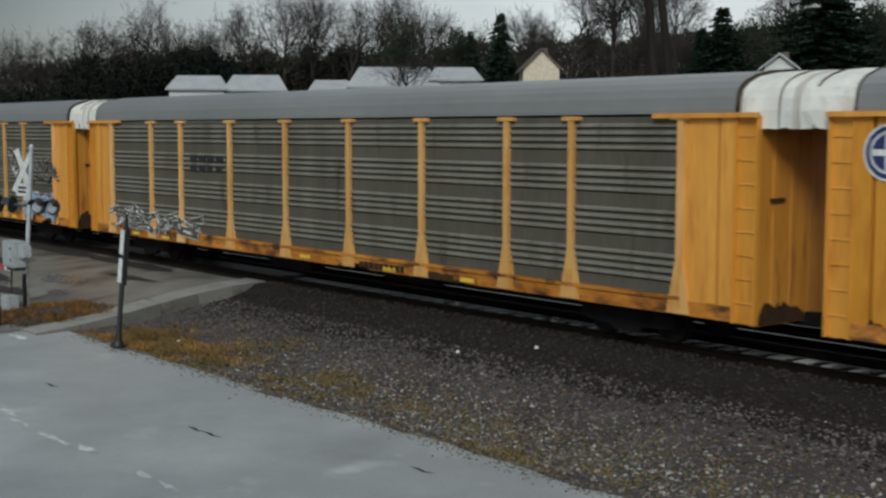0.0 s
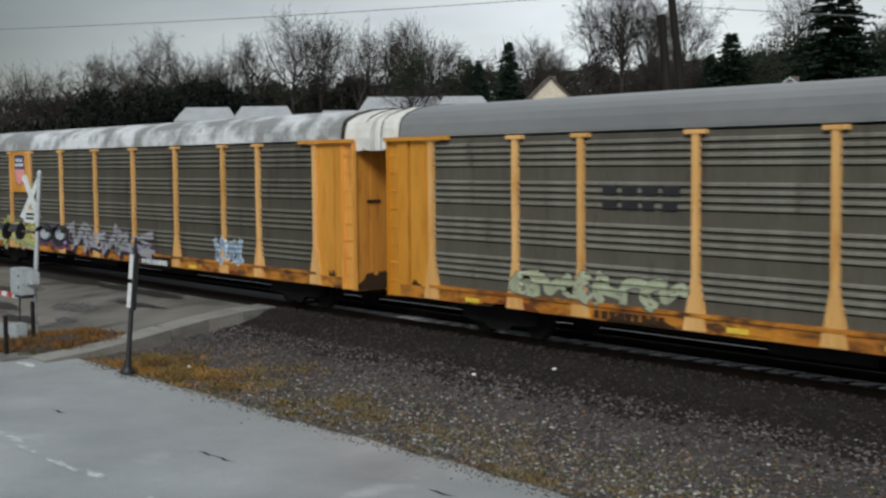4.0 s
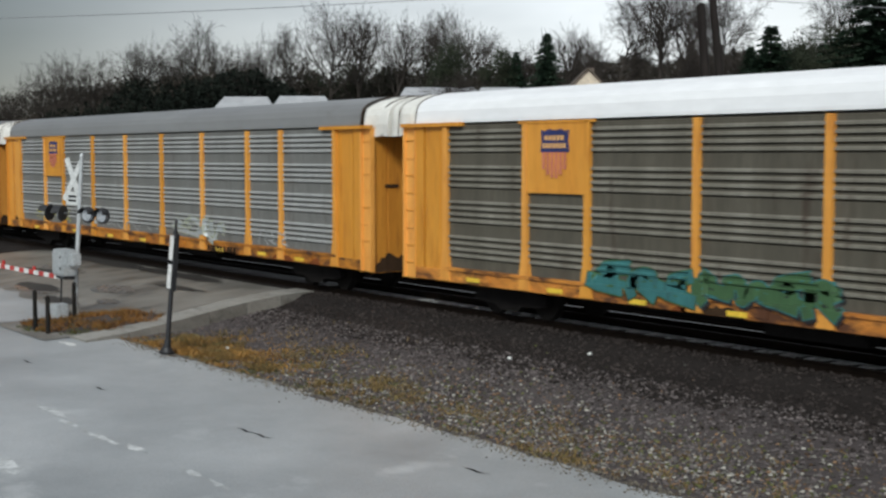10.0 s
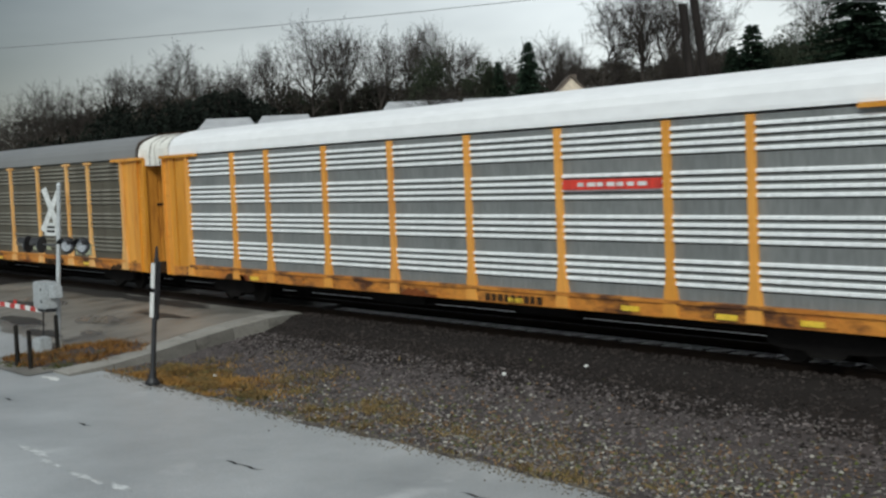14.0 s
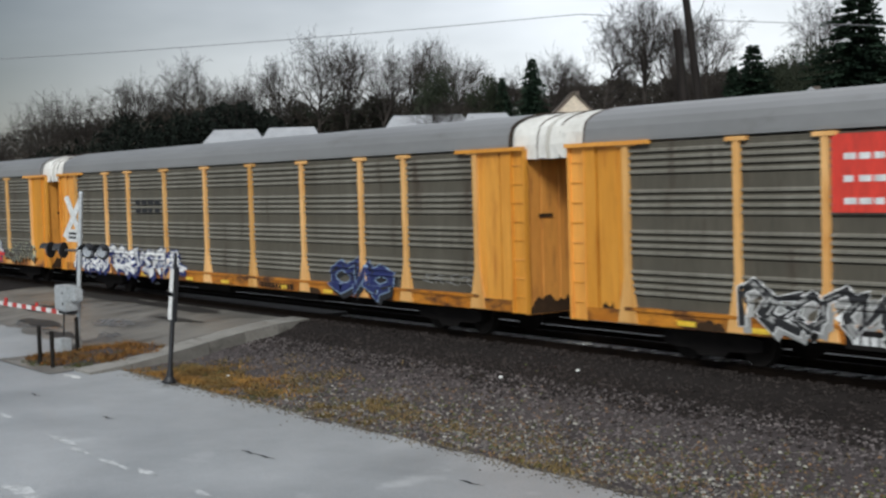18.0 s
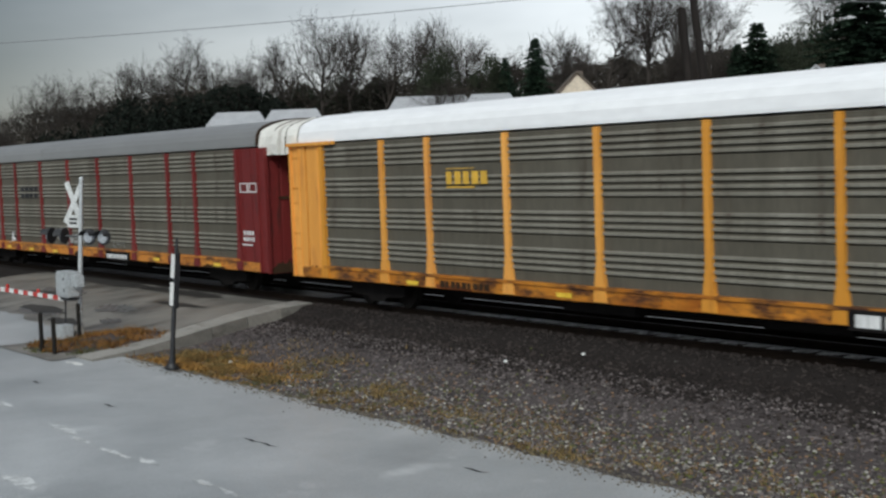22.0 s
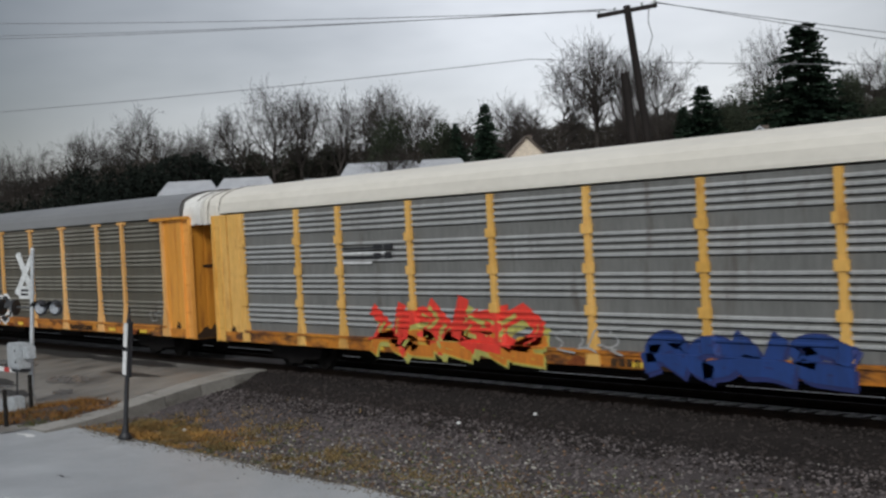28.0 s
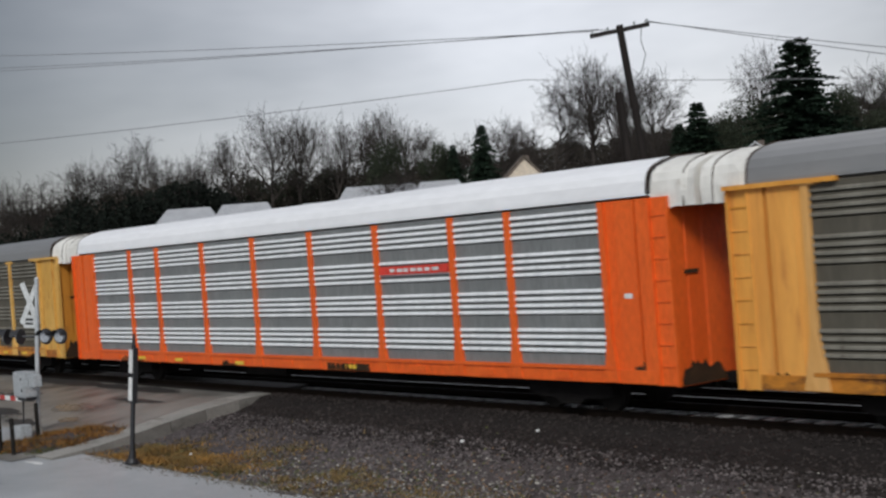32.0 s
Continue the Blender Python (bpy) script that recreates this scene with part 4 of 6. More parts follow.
def throw_up(car, u0, u1, z0, z1, fill, line, shade, letters, seed, sharp=False, thin=False):
    """Sprayed shapes that cannot be read: fat strokes with a cast shade behind, an outline round them and a few short glints."""
    rng = random.Random(seed * 13 + 5)
    piece = new("graffiti")
    piece.parent = car
    piece["label"] = "sharp interlocking sprayed lettering" if sharp else "rounded sprayed lettering"
    x0, x1 = along(u0), along(u1)
    w, h = (x1 - x0) / letters, z1 - z0
    mats = [M[shade or line], M[line], M[fill]]
    last = -1
    for i in range(letters):
        bm = bmesh.new()
        pick = rng.choice([n for n in range(len(FORMS)) if n != last])
        last = pick
        lean, tall, sink, broad = rng.uniform(-0.10, 0.25), rng.uniform(0.82, 1.08), rng.uniform(-0.06, 0.08), 1.35 if sharp else 1.1
        fat = (0.12 if thin else rng.uniform(0.30, 0.38) if not sharp else rng.uniform(0.22, 0.30)) * min(w, h)
        edge = 0.030 * (0.6 + 0.4 * min(h, 1.6))
        lines = []
        for form in FORMS[pick]:
            pts = [(x0 + (i + 0.5 + broad * (p - 0.5) + rng.uniform(-0.05, 0.05)) * w + lean * (q - 0.5) * h, z0 + fat * 0.5 + (sink + q * tall) * (h - fat) + rng.uniform(-0.04, 0.04) * h) for p, q in form]
            pts = [(p, min(max(q, z0 + fat * 0.3), z1 + 0.1 * h)) for p, q in pts]
            lines.append(pts if sharp else softened(softened(pts)))
        if sharp and rng.random() < 0.6:
            p, q = lines[0][-1]
            lines.append([(p, q), (p + rng.uniform(-0.35, 0.45) * w, min(max(q + rng.choice((-1, 1)) * 0.3 * h, z0), z1))])
        deep = 0.0016 * (i % 3)
        for n, pts in enumerate(lines):
            step = 0.0008 * n + deep
            if shade:
                off = 0.08 * min(h, 1.4) * (1.7 if sharp else 1.0)
                ribbon(bm, [(p + off, q - off) for p, q in pts], fat + edge, -step, 0)
            if thin:
                ribbon(bm, pts, fat * 0.6, -0.006 - step, 1)
            else:
                ribbon(bm, pts, fat + 2 * edge, -0.006 - step, 1)
                ribbon(bm, pts, fat, -0.012 - step, 2)
        if not thin:
            for n in range(5 if sharp else 3):
                pts = rng.choice(lines)
                k = rng.randrange(len(pts) - 1)
                (ax, az), (bx, bz) = pts[k], pts[k + 1]
                off = fat * rng.uniform(-0.22, 0.22)
                ribbon(bm, [(ax + off, az), (ax + (bx - ax) * 0.6 + off, az + (bz - az) * 0.6)], (0.08 if sharp and n % 2 else 0.035) * min(h, 1.5), -0.018 - deep - 0.0008 * n, 0 if sharp and n % 2 else rng.choice((0, 1)))
        drape(bm)
        part("letter", bm, mats, piece)
    return piece


SHIELD = [(-0.50, 0.60), (-0.36, 0.56), (-0.2, 0.62), (0, 0.58), (0.2, 0.62), (0.36, 0.56), (0.50, 0.60), (0.47, 0.32), (0.52, 0.05), (0.50, -0.25), (0.36, -0.48), (0.14, -0.56), (0, -0.64), (-0.14, -0.56), (-0.36, -0.48), (-0.50, -0.25), (-0.52, 0.05), (-0.47, 0.32)]


def emblem(car, kind):
    a, b = POSTS[1] + 0.06, POSTS[2] - 0.06
    if kind in ("shield", "old_shield", "faded_shield", "green", "plain"):
        bm = bmesh.new()
        box(bm, a, b, -0.03, 0.04, 3.00 if kind != "plain" else 3.3, TOP - 0.02)
        box(bm, a - 0.26, b + 0.26, -0.05, 0.04, TOP - 0.02, TOP + 0.03)
        plate = part("emblem_plate", bm, M["yellow"], car, "square yellow emblem plate")
    mid, z = (a + b) / 2, 3.82
    if kind.endswith("shield"):
        ink, white, stripe = {"shield": ("navy", "pw", "pr"), "old_shield": ("navy", "faded", "pink"), "faded_shield": ("navy", "pale_plate", "pink")}[kind]
        wide, tall = (0.88, 0.86) if kind == "old_shield" else (1.0, 0.95)
        bm = bmesh.new()
        prism(bm, [(mid + wide * x, z + tall * h) for x, h in SHIELD if h > 0.02 or kind == "shield"], -0.040, -0.031, 0)
        if kind != "old_shield":
            prism(bm, [(mid + wide * 0.93 * x, z + tall * (0.02 + 0.93 * (h - 0.02))) for x, h in SHIELD if h < 0.1], -0.046, -0.041, 1)
        for k in range(6):
            x = mid + wide * (-0.43 + k * 0.152)
            low = tall * (-0.24 - 0.34 * (1 - (abs(k - 2.5) / 3.1) ** 2))
            prism(bm, [(x, z + low), (x + 0.085 * wide, z + low), (x + 0.085 * wide, z + 0.05), (x, z + 0.05)], -0.051, -0.047, 2)
        for r, w in ((0.34, 0.36), (0.15, 0.42)):
            for k in range(5 if r > 0.3 else 7):
                n = 5 if r > 0.3 else 7
                x = mid + wide * (-w + k * 2 * w / n)
                box(bm, x, x + wide * 1.35 * w / n, -0.046, -0.041, z + tall * r, z + tall * (r + 0.12), 1)
        part("shield", bm, [M[ink], M[white], M[stripe]], car, "blue, white and red striped shield" if kind == "shield" else "faded blue and pink striped shield")
    elif kind == "green":
        bm = bmesh.new()
        prism(bm, [(mid - 0.55, z - 0.25), (mid + 0.62, z - 0.35), (mid + 0.3, z - 0.05), (mid - 0.5, z + 0.4)], -0.038, -0.031, 0)
        for k in range(3):
            box(bm, mid - 0.42 + k * 0.28, mid - 0.22 + k * 0.28, -0.044, -0.039, z - 0.2 + 0.0 * k, z + 0.12, 1)
        prism(bm, [(mid - 0.5, z + 0.42), (mid + 0.5, z + 0.3), (mid + 0.5, z + 0.22), (mid - 0.5, z + 0.34)], -0.038, -0.031, 2)
        part("logo", bm, [M["pgr"], M["pw"], M["pr"]], car, "green and red company mark")
    elif kind == "sign":
        a, b = along(2.05), along(2.95)
        bm = bmesh.new()
        box(bm, a, b, -0.05, 0.04, 3.12, 4.46)
        part("red_sign", bm, M["sign"], car, "large red company sign")
        for r in range(3):
            bars(car, "sign_lettering", a + 0.25, b - 0.3, 4.02 - r * 0.38, 4.13 - r * 0.38, 1, 7, "pw", -0.052, r)
    elif kind == "banner":
        a, b = along(2.1), along(2.95)
        bm = bmesh.new()
        box(bm, a, b, -0.05, 0.04, 3.98, 4.42)
        part("red_sign", bm, M["deep"], car, "dark red company board")
        bars(car, "sign_lettering", a + 0.65, b - 0.25, 4.14, 4.30, 1, 8, "pw", -0.052, 7)
        bm = bmesh.new()
        prism(bm, [(a + 0.36 + 0.19 * math.cos(q * 0.5236), 4.2 + 0.15 * math.sin(q * 0.5236)) for q in range(12)], -0.056, -0.051)
        part("logo", bm, M["pw"], car)
    elif kind == "yellow_bars":
        bars(car, "logo", along(2.25), along(2.8), 3.36, 3.66, 1, 5, "logo_yellow", -0.002, 3)
        bars(car, "logo", along(2.25), along(2.8), 3.27, 3.31, 1, 1, "logo_yellow", -0.002, 3)
        bars(car, "logo", along(2.25), along(2.8), 3.72, 3.74, 1, 1, "logo_yellow", -0.002, 3)
    elif kind == "dark_bars":
        bars(car, "logo", along(2.2), along(2.9), 3.05, 3.5, 2, 4, "pk", -0.002, 5)
    elif kind == "black_white":
        for r in range(4):
            bars(car, "logo", along(2.05), along(2.55 + 0.12 * r), 3.02 + 0.12 * r, 3.07 + 0.12 * r, 1, 1, "pk" if r % 2 else "pw", -0.002, 2)
        bars(car, "logo", along(2.5), along(2.8), 3.15, 3.5, 2, 2, "pk", -0.008, 6)
    elif kind == "red_bar":
        bm = bmesh.new()
        box(bm, along(6.05), along(6.95), -0.045, 0.04, 3.26, 3.46)
        part("red_sign", bm, M["sign"], car, "narrow red company board")
        bars(car, "sign_lettering", along(6.2), along(6.85), 3.32, 3.40, 1, 7, "pw", -0.047, 8)
    elif kind == "disc":
        bm = bmesh.new()
        c = -12.75
        for r, y, s in ((0.46, -0.006, 1), (0.42, -0.010, 0), (0.34, -0.014, 1), (0.30, -0.018, 0)):
            prism(bm, [(c + r * math.cos(q * 0.31416), 3.9 + r * math.sin(q * 0.31416)) for q in range(20)], y, y + 0.004, s)
        box(bm, c - 0.28, c + 0.28, -0.024, -0.019, 3.85, 3.95, 1)
        box(bm, c - 0.05, c + 0.05, -0.028, -0.025, 3.62, 4.18, 1)
        part("logo", bm, [M["navy"], M["pw"]], car, "round blue and white mark")


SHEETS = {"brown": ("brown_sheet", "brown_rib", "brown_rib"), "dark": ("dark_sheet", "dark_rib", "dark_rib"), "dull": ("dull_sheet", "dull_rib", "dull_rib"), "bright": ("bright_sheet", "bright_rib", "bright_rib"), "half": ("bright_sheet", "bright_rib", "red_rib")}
# what sets each car apart: post paint, post style, sides, roof, emblem, end caps, label, sprayed pieces
CARS = [
    ("yellow", "cap", "brown", "roof_grey", "disc", "grimy yellow auto rack car with a round blue mark", []),
    ("yellow", "cap", "brown", "roof_grey", "dark_bars", "grimy yellow auto rack car with pale outlined lettering", [(0.0, 2.35, 1.02, 1.78, "brown_sheet", "pw", None, 6, "sharp")]),
    ("yellow", "cap", "brown", "roof_grey", "shield", "yellow auto rack car covered in grey angular lettering", [(0.2, 2.4, 2.0, 3.2, "grime", "pg", "soot", 5, "sharp"), (2.75, 5.5, 1.0, 3.4, "grime", "pw", "pk", 6, "sharp"), (5.6, 6.0, 2.0, 2.9, "soot", "soot", None, 1, "thin"), (6.1, 6.9, 1.3, 1.9, "grime", "pg", None, 3, "thin"), (7.2, 7.75, 2.5, 3.5, "soot", "pw", None, 2, "sharp"), (8.25, 8.95, 2.4, 3.3, "grime", "pg", "soot", 3, "sharp"), (8.0, 9.0, 1.0, 2.0, "ps", "pw", "soot", 3, "round")]),
    ("yellow", "cap", "brown", "roof_grey", "dark_bars", "yellow auto rack car with blue, plum and pale lettering", [(0.95, 2.9, 1.15, 1.8, "pe", "grime", None, 6, "round"), (5.0, 7.2, 0.92, 2.1, "pe", "pe", "pm", 5, "sharp"), (5.1, 7.15, 1.1, 1.85, "pb", "pk", "pm", 6, "sharp")]),
    ("yellow", "cap", "dark", "roof_worn", "shield", "yellow auto rack car with a patchy roof and coloured lettering", [(0.1, 2.05, 1.0, 2.0, "py", "grime", "pe", 5, "sharp"), (2.1, 3.2, 1.0, 1.9, "pk", "pp", "pm", 4, "round"), (3.2, 5.4, 1.0, 1.9, "pg", "pp", "pk", 5, "sharp"), (6.8, 7.5, 1.1, 1.9, "ps", "pw", None, 3, "round")]),
    ("yellow", "cap", "dark", "roof_grey", "shield", "dark grimy yellow auto rack car with white lettering", [(1.7, 2.7, 1.2, 1.9, "pk", "dark_sheet", None, 3, "sharp"), (2.85, 4.5, 0.98, 1.95, "pw", "pg", "pk", 3, "round"), (6.15, 8.1, 1.0, 1.95, "pw", "pk", None, 5, "ENVOY"), (8.1, 8.5, 1.3, 1.8, "grime", "pg", None, 1, "sharp")]),
    ("grey", "plain", "half", "roof_white", "banner", "grey auto rack car with white and red ribs", []),
    ("yellow", "plain", "brown", "roof_white", "old_shield", "yellow auto rack car with a white roof and blue lettering", [(2.05, 3.0, 1.0, 1.75, "pt", "pgr", None, 3, "round"), (3.0, 4.1, 1.0, 1.75, "pgr", "pt", "pk", 4, "round"), (5.0, 6.1, 0.98, 1.85, "pb", "navy", "ps", 3, "sharp"), (6.1, 6.95, 1.05, 1.8, "pt", "pt", "ps", 3, "round")]),
    ("yellow", "plain", "dull", "roof_grey", "old_shield", "yellow auto rack car with clean grey sides", [(0.6, 2.2, 1.25, 1.85, "pe", "py", None, 6, "thin"), (3.0, 5.0, 1.22, 1.75, "dull_rib", "pg", None, 6, "thin"), (5.3, 6.4, 1.2, 1.85, "silver", "pe", None, 4, "sharp"), (7.3, 8.1, 1.2, 1.7, "dull_rib", "silver", None, 3, "thin")]),
    ("yellow", "cap", "brown", "roof_grey", "faded_shield", "yellow auto rack car with a rusty sill and white lettering", [(0.1, 2.0, 1.1, 1.85, "grime", "pt", "soot", 6, "sharp"), (3.9, 5.3, 0.98, 1.75, "pw", "pg", "soot", 5, "round"), (4.4, 5.0, 1.8, 2.1, "grime", "pg", None, 2, "thin"), (5.3, 7.0, 1.05, 1.8, "grime", "pg", None, 4, "round")]),
    ("yellow", "plain", "bright", "roof_white", "red_bar", "yellow auto rack car with bright galvanised sides", []),
    ("yellow", "cap", "brown", "roof_grey", "plain", "yellow auto rack car with pale outlined lettering", [(0.1, 1.7, 1.1, 1.9, "grime", "pw", "soot", 5, "sharp"), (5.3, 6.3, 1.25, 1.75, "pe", "grime", None, 3, "round"), (7.2, 8.0, 1.25, 1.75, "pe", "grime", None, 3, "round")]),
    ("yellow", "cap", "brown", "roof_grey", "sign", "yellow auto rack car with a large red sign", [(1.05, 2.8, 0.96, 1.85, "pk", "pw", "pg", 7, "sharp"), (2.9, 3.5, 0.96, 1.5, "pw", "pg", "pk", 2, "round"), (4.05, 6.75, 0.9, 1.75, "pk", "pe", "po", 8, "sharp")]),
    ("yellow", "cap", "brown", "roof_grey", "dark_bars", "yellow auto rack car with white and blue lettering", [(-0.1, 3.4, 0.95, 1.85, "pw", "pb", "navy", 12, "sharp"), (6.5, 7.6, 0.95, 1.9, "navy", "ps", "pk", 3, "sharp"), (8.2, 8.9, 1.35, 1.65, "grime", "pg", None, 4, "thin")]),
    ("yellow", "cap", "brown", "roof_grey", "faded_shield", "yellow auto rack car with bubble lettering in blue and white", [(0.0, 1.5, 1.1, 1.8, "pe", "grime", None, 4, "round"), (3.2, 4.9, 1.05, 1.7, "ps", "grime", "pb", 5, "round"), (5.1, 7.55, 0.92, 1.38, "pr", "pb", "pb", 8, "round"), (5.1, 7.5, 1.28, 1.87, "pw", "pb", "pb", 8, "round"), (7.85, 9.0, 1.05, 1.85, "grime", "pe", "soot", 4, "sharp")]),
    ("yellow", "plain", "brown", "roof_white", "yellow_bars", "yellow auto rack car with a bright white roof", [(7.65, 9.0, 1.05, 1.95, "grime", "ps", "pb", 5, "round")]),
    ("red", "plain", "brown", "roof_grey", "dark_bars", "dark red auto rack car with a yellow sill", [(1.55, 1.75, 1.12, 1.7, "pw", "pk", None, 1, "round"), (3.4, 3.9, 1.15, 1.9, "pw", "pg", None, 3, "thin"), (4.0, 4.6, 1.3, 1.7, "pg", "grime", None, 3, "round"), (5.3, 5.7, 1.25, 1.5, "pw", "pg", None, 3, "thin")]),
    ("lemon", "cap", "brown", "roof_grey", "dark_bars", "yellow auto rack car with long green and white lettering", [(0.9, 2.6, 1.0, 1.75, "pgr", "pg", "grime", 6, "sharp"), (2.6, 3.5, 1.05, 1.6, "pg", "ps", None, 3, "round"), (3.5, 8.3, 0.95, 1.85, "pgr", "pe", "soot", 13, "sharp"), (1.2, 8.2, 0.86, 1.1, "pg", "pe", None, 22, "thin")]),
    ("yellow", "cap", "brown", "roof_grey", "shield", "yellow auto rack car with pale block lettering", [(2.0, 3.4, 1.05, 1.9, "pw", "pe", None, 4, "SLAP"), (2.05, 2.6, 0.85, 1.1, "pg", "pk", None, 3, "thin"), (3.5, 4.9, 1.25, 1.45, "pg", "pg", None, 7, "thin")]),
    ("lemon", "pad", "dull", "roof_cream", "black_white", "dull yellow auto rack car with red and blue lettering", [(2.45, 4.5, 0.80, 1.5, "orange_mark", "logo_yellow", "py", 5, "round"), (2.5, 4.45, 0.95, 2.15, "pr", "pr", "py", 5, "sharp"), (4.6, 5.3, 1.1, 1.7, "pg", "dull_rib", None, 3, "thin"), (5.45, 7.0, 0.78, 1.7, "pb", "navy", "navy", 4, "round"), (8.1, 8.95, 1.0, 1.85, "pg", "pk", "pk", 4, "sharp")]),
    ("yellow", "cap", "brown", "roof_grey", "green", "yellow auto rack car with a green and red mark", [(2.95, 4.2, 0.85, 2.05, "pk", "pw", None, 4, "TINO"), (8.55, 8.9, 1.3, 1.7, "grime", "pg", None, 2, "thin")]),
    ("yellow", "cap", "brown", "roof_grey", "shield", "grimy yellow auto rack car with black and white lettering", [(2.1, 3.55, 1.0, 1.85, "pk", "pw", "soot", 5, "sharp"), (3.6, 4.75, 0.98, 1.95, "pk", "pw", "soot", 5, "sharp"), (6.65, 8.05, 0.98, 1.75, "pk", "pw", None, 4, "YASP"), (7.0, 7.9, 1.75, 2.1, "pg", "pw", None, 4, "round")]),
    ("orange", "plain", "bright", "roof_white", "red_bar", "clean orange auto rack car with bright galvanised sides", []),
    ("lemon", "cap", "brown", "roof_grey", "dark_bars", "dull yellow auto rack car with grimy sides", []),
]


def build_car(k, spec):
    paint, style, sides, roof, mark, label, sprayed = spec
    car = thing("auto_rack_car", label, "rail car", group="cars of the passing train")
    sill_paint = {"yellow": "sill", "lemon": "sill", "faded": "sill", "red": "sill", "grey": "grey", "orange": "orange"}[paint]
    door_paint = {"yellow": "door", "lemon": "door", "faded": "door"}.get(paint, paint)
    post_paint = "faded" if paint == "yellow" and style == "cap" else paint
    part("side_sill", kept(("sill", sill_paint), lambda: sill_mesh(sill_paint)), None, car)
    part("underframe", kept("frame", frame_mesh), None, car)
    for x in POSTS:
        part("post", kept(("post", style, post_paint), lambda: post_mesh(style, post_paint)), None, car).location.x = x
    for i in range(9):
        w = POSTS[i + 1] - POSTS[i]
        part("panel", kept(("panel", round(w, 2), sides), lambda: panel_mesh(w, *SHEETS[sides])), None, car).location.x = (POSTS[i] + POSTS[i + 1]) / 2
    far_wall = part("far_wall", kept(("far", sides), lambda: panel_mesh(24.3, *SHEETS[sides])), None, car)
    far_wall.matrix_basis = pose(0, 3.2, 0, 0, 0, 180)
    part("roof", kept(("roof", roof), lambda: roof_mesh(roof, 13.4)), None, car)
    hood = "hood" if roof != "roof_cream" else "roof_cream"
    hood_seed = k % 4
    hood_right = kept(("hood", hood, hood_seed), lambda: hood_mesh(hood, hood_seed))
    hood_left = kept(("hood left", hood, hood_seed), lambda: mirrored(hood_right, "roof_hood"))
    for x, me in ((-13.98, hood_left), (13.98, hood_right)):
        part("roof_hood", me, None, car, "pale creased end hood")
        part("hood_seam", kept("seam", lambda: roof_mesh("soot", 0.013, 0.088, 0.012)), None, car, "dark seam across the hood").location.x = math.copysign(14.22, x)
        part("roof_rim", kept("rim", lambda: roof_mesh("soot", 0.022, 0.0, -0.014)), None, car, "dark rim at the roof's end").location.x = math.copysign(13.378, x)
    for name, make in (("end_panel", end_panel_mesh), ("ladder", ladder_mesh), ("end_door", door_mesh), ("top_plate", plate_mesh)):
        if name == "top_plate" and (style != "cap" and paint != "yellow"):
            continue
        coat = door_paint if name == "end_door" else paint
        right = kept((name, coat), lambda: make(coat))
        left = kept((name, coat, "left"), lambda: mirrored(right, name))
        for side, me in ((1, right), (-1, left)):
            ob = part(name, me, None, car)
            for n in range(8 if name == "ladder" else 0):
                part("rung", kept(("rung", coat), lambda: rung_mesh(coat)), None, ob).location = (side * 13.615, 0, SILL0 + 0.34 + n * 0.42)
        if name == "end_door":
            for key, me in (("r", right), ("l", left)):
                def flip(me=me):
                    other = me.copy()
                    other.transform(Matrix(((1, 0, 0, 0), (0, -1, 0, 3.2), (0, 0, 1, 0), (0, 0, 0, 1))))
                    other.flip_normals()
                    return other
                part(name, kept((name, coat, "far", key), flip), None, car)
    cm = kept("coupler", coupler_mesh)
    part("coupler", cm, None, car)
    part("coupler", kept("coupler left", lambda: mirrored(cm, "coupler")), None, car)
    for x in (-10.4, 10.4):
        truck = part("truck", kept("truck", truck_frame_mesh), None, car)
        truck.location = (x, 0, RAIL)
        for dx in (-0.88, 0.88):
            for y in (0.86, 2.34):
                wheel = part("wheel", kept("wheel", wheel_mesh), None, truck)
                wheel.matrix_basis = pose(dx, y, 0.42, 0, 0, 0 if y < 1 else 180)
    soil_ends(car, k)
    emblem(car, mark)
    for n, (u0, u1, z0, z1, fill, line, shade, letters, how) in enumerate(sprayed):
        if how.isupper():
            spray(car, u0, u1, z0, z1, fill, line, how, k * 7 + n)
        else:
            throw_up(car, u0, u1, z0, z1, fill, line, shade, letters, k * 7 + n, how == "sharp", how == "thin")
    rng = random.Random(k)
    for n in range(9):
        if rng.random() < 0.55:
            m = (POSTS[n] + POSTS[n + 1]) / 2 + rng.uniform(-0.5, 0.5)
            part("reflector", kept("reflector", reflector_mesh), None, car, "bright yellow reflective strip").location = (m, 0, SILL0 + rng.uniform(0.03, 0.07))
    plate_x = (POSTS[2] + 0.4, POSTS[5] + 0.5, POSTS[6] + 0.4)[k % 3]
    if k in (4, 5, 6, 7, 9, 12, 16, 18):
        bm = bmesh.new()
        box(bm, plate_x, plate_x + 2.1, -0.068, -0.061, SILL0 - 0.06, SILL0 + 0.27)
        part("number_plate", bm, M["under"], car, "black plate with white bars")
        bars(car, "plate_lettering", plate_x + 0.15, plate_x + 1.95, SILL0 + 0.02, SILL0 + 0.17, 1, 10, "pw", -0.070, k)
    else:
        bars(car, "sill_lettering", plate_x, plate_x + 1.9, SILL0 + 0.04, SILL0 + 0.2, 1, 9, "soot" if paint != "red" else "pw", -0.048, k)
    if k == 15:
        bm = bmesh.new()
        box(bm, along(6.05), along(6.75), -0.068, -0.061, SILL0 - 0.06, SILL0 + 0.30)
        part("number_plate", bm, M["under"], car, "black plate with white bars")
        bars(car, "plate_lettering", along(6.1), along(6.7), SILL0 + 0.0, SILL0 + 0.22, 1, 3, "pw", -0.070, k)
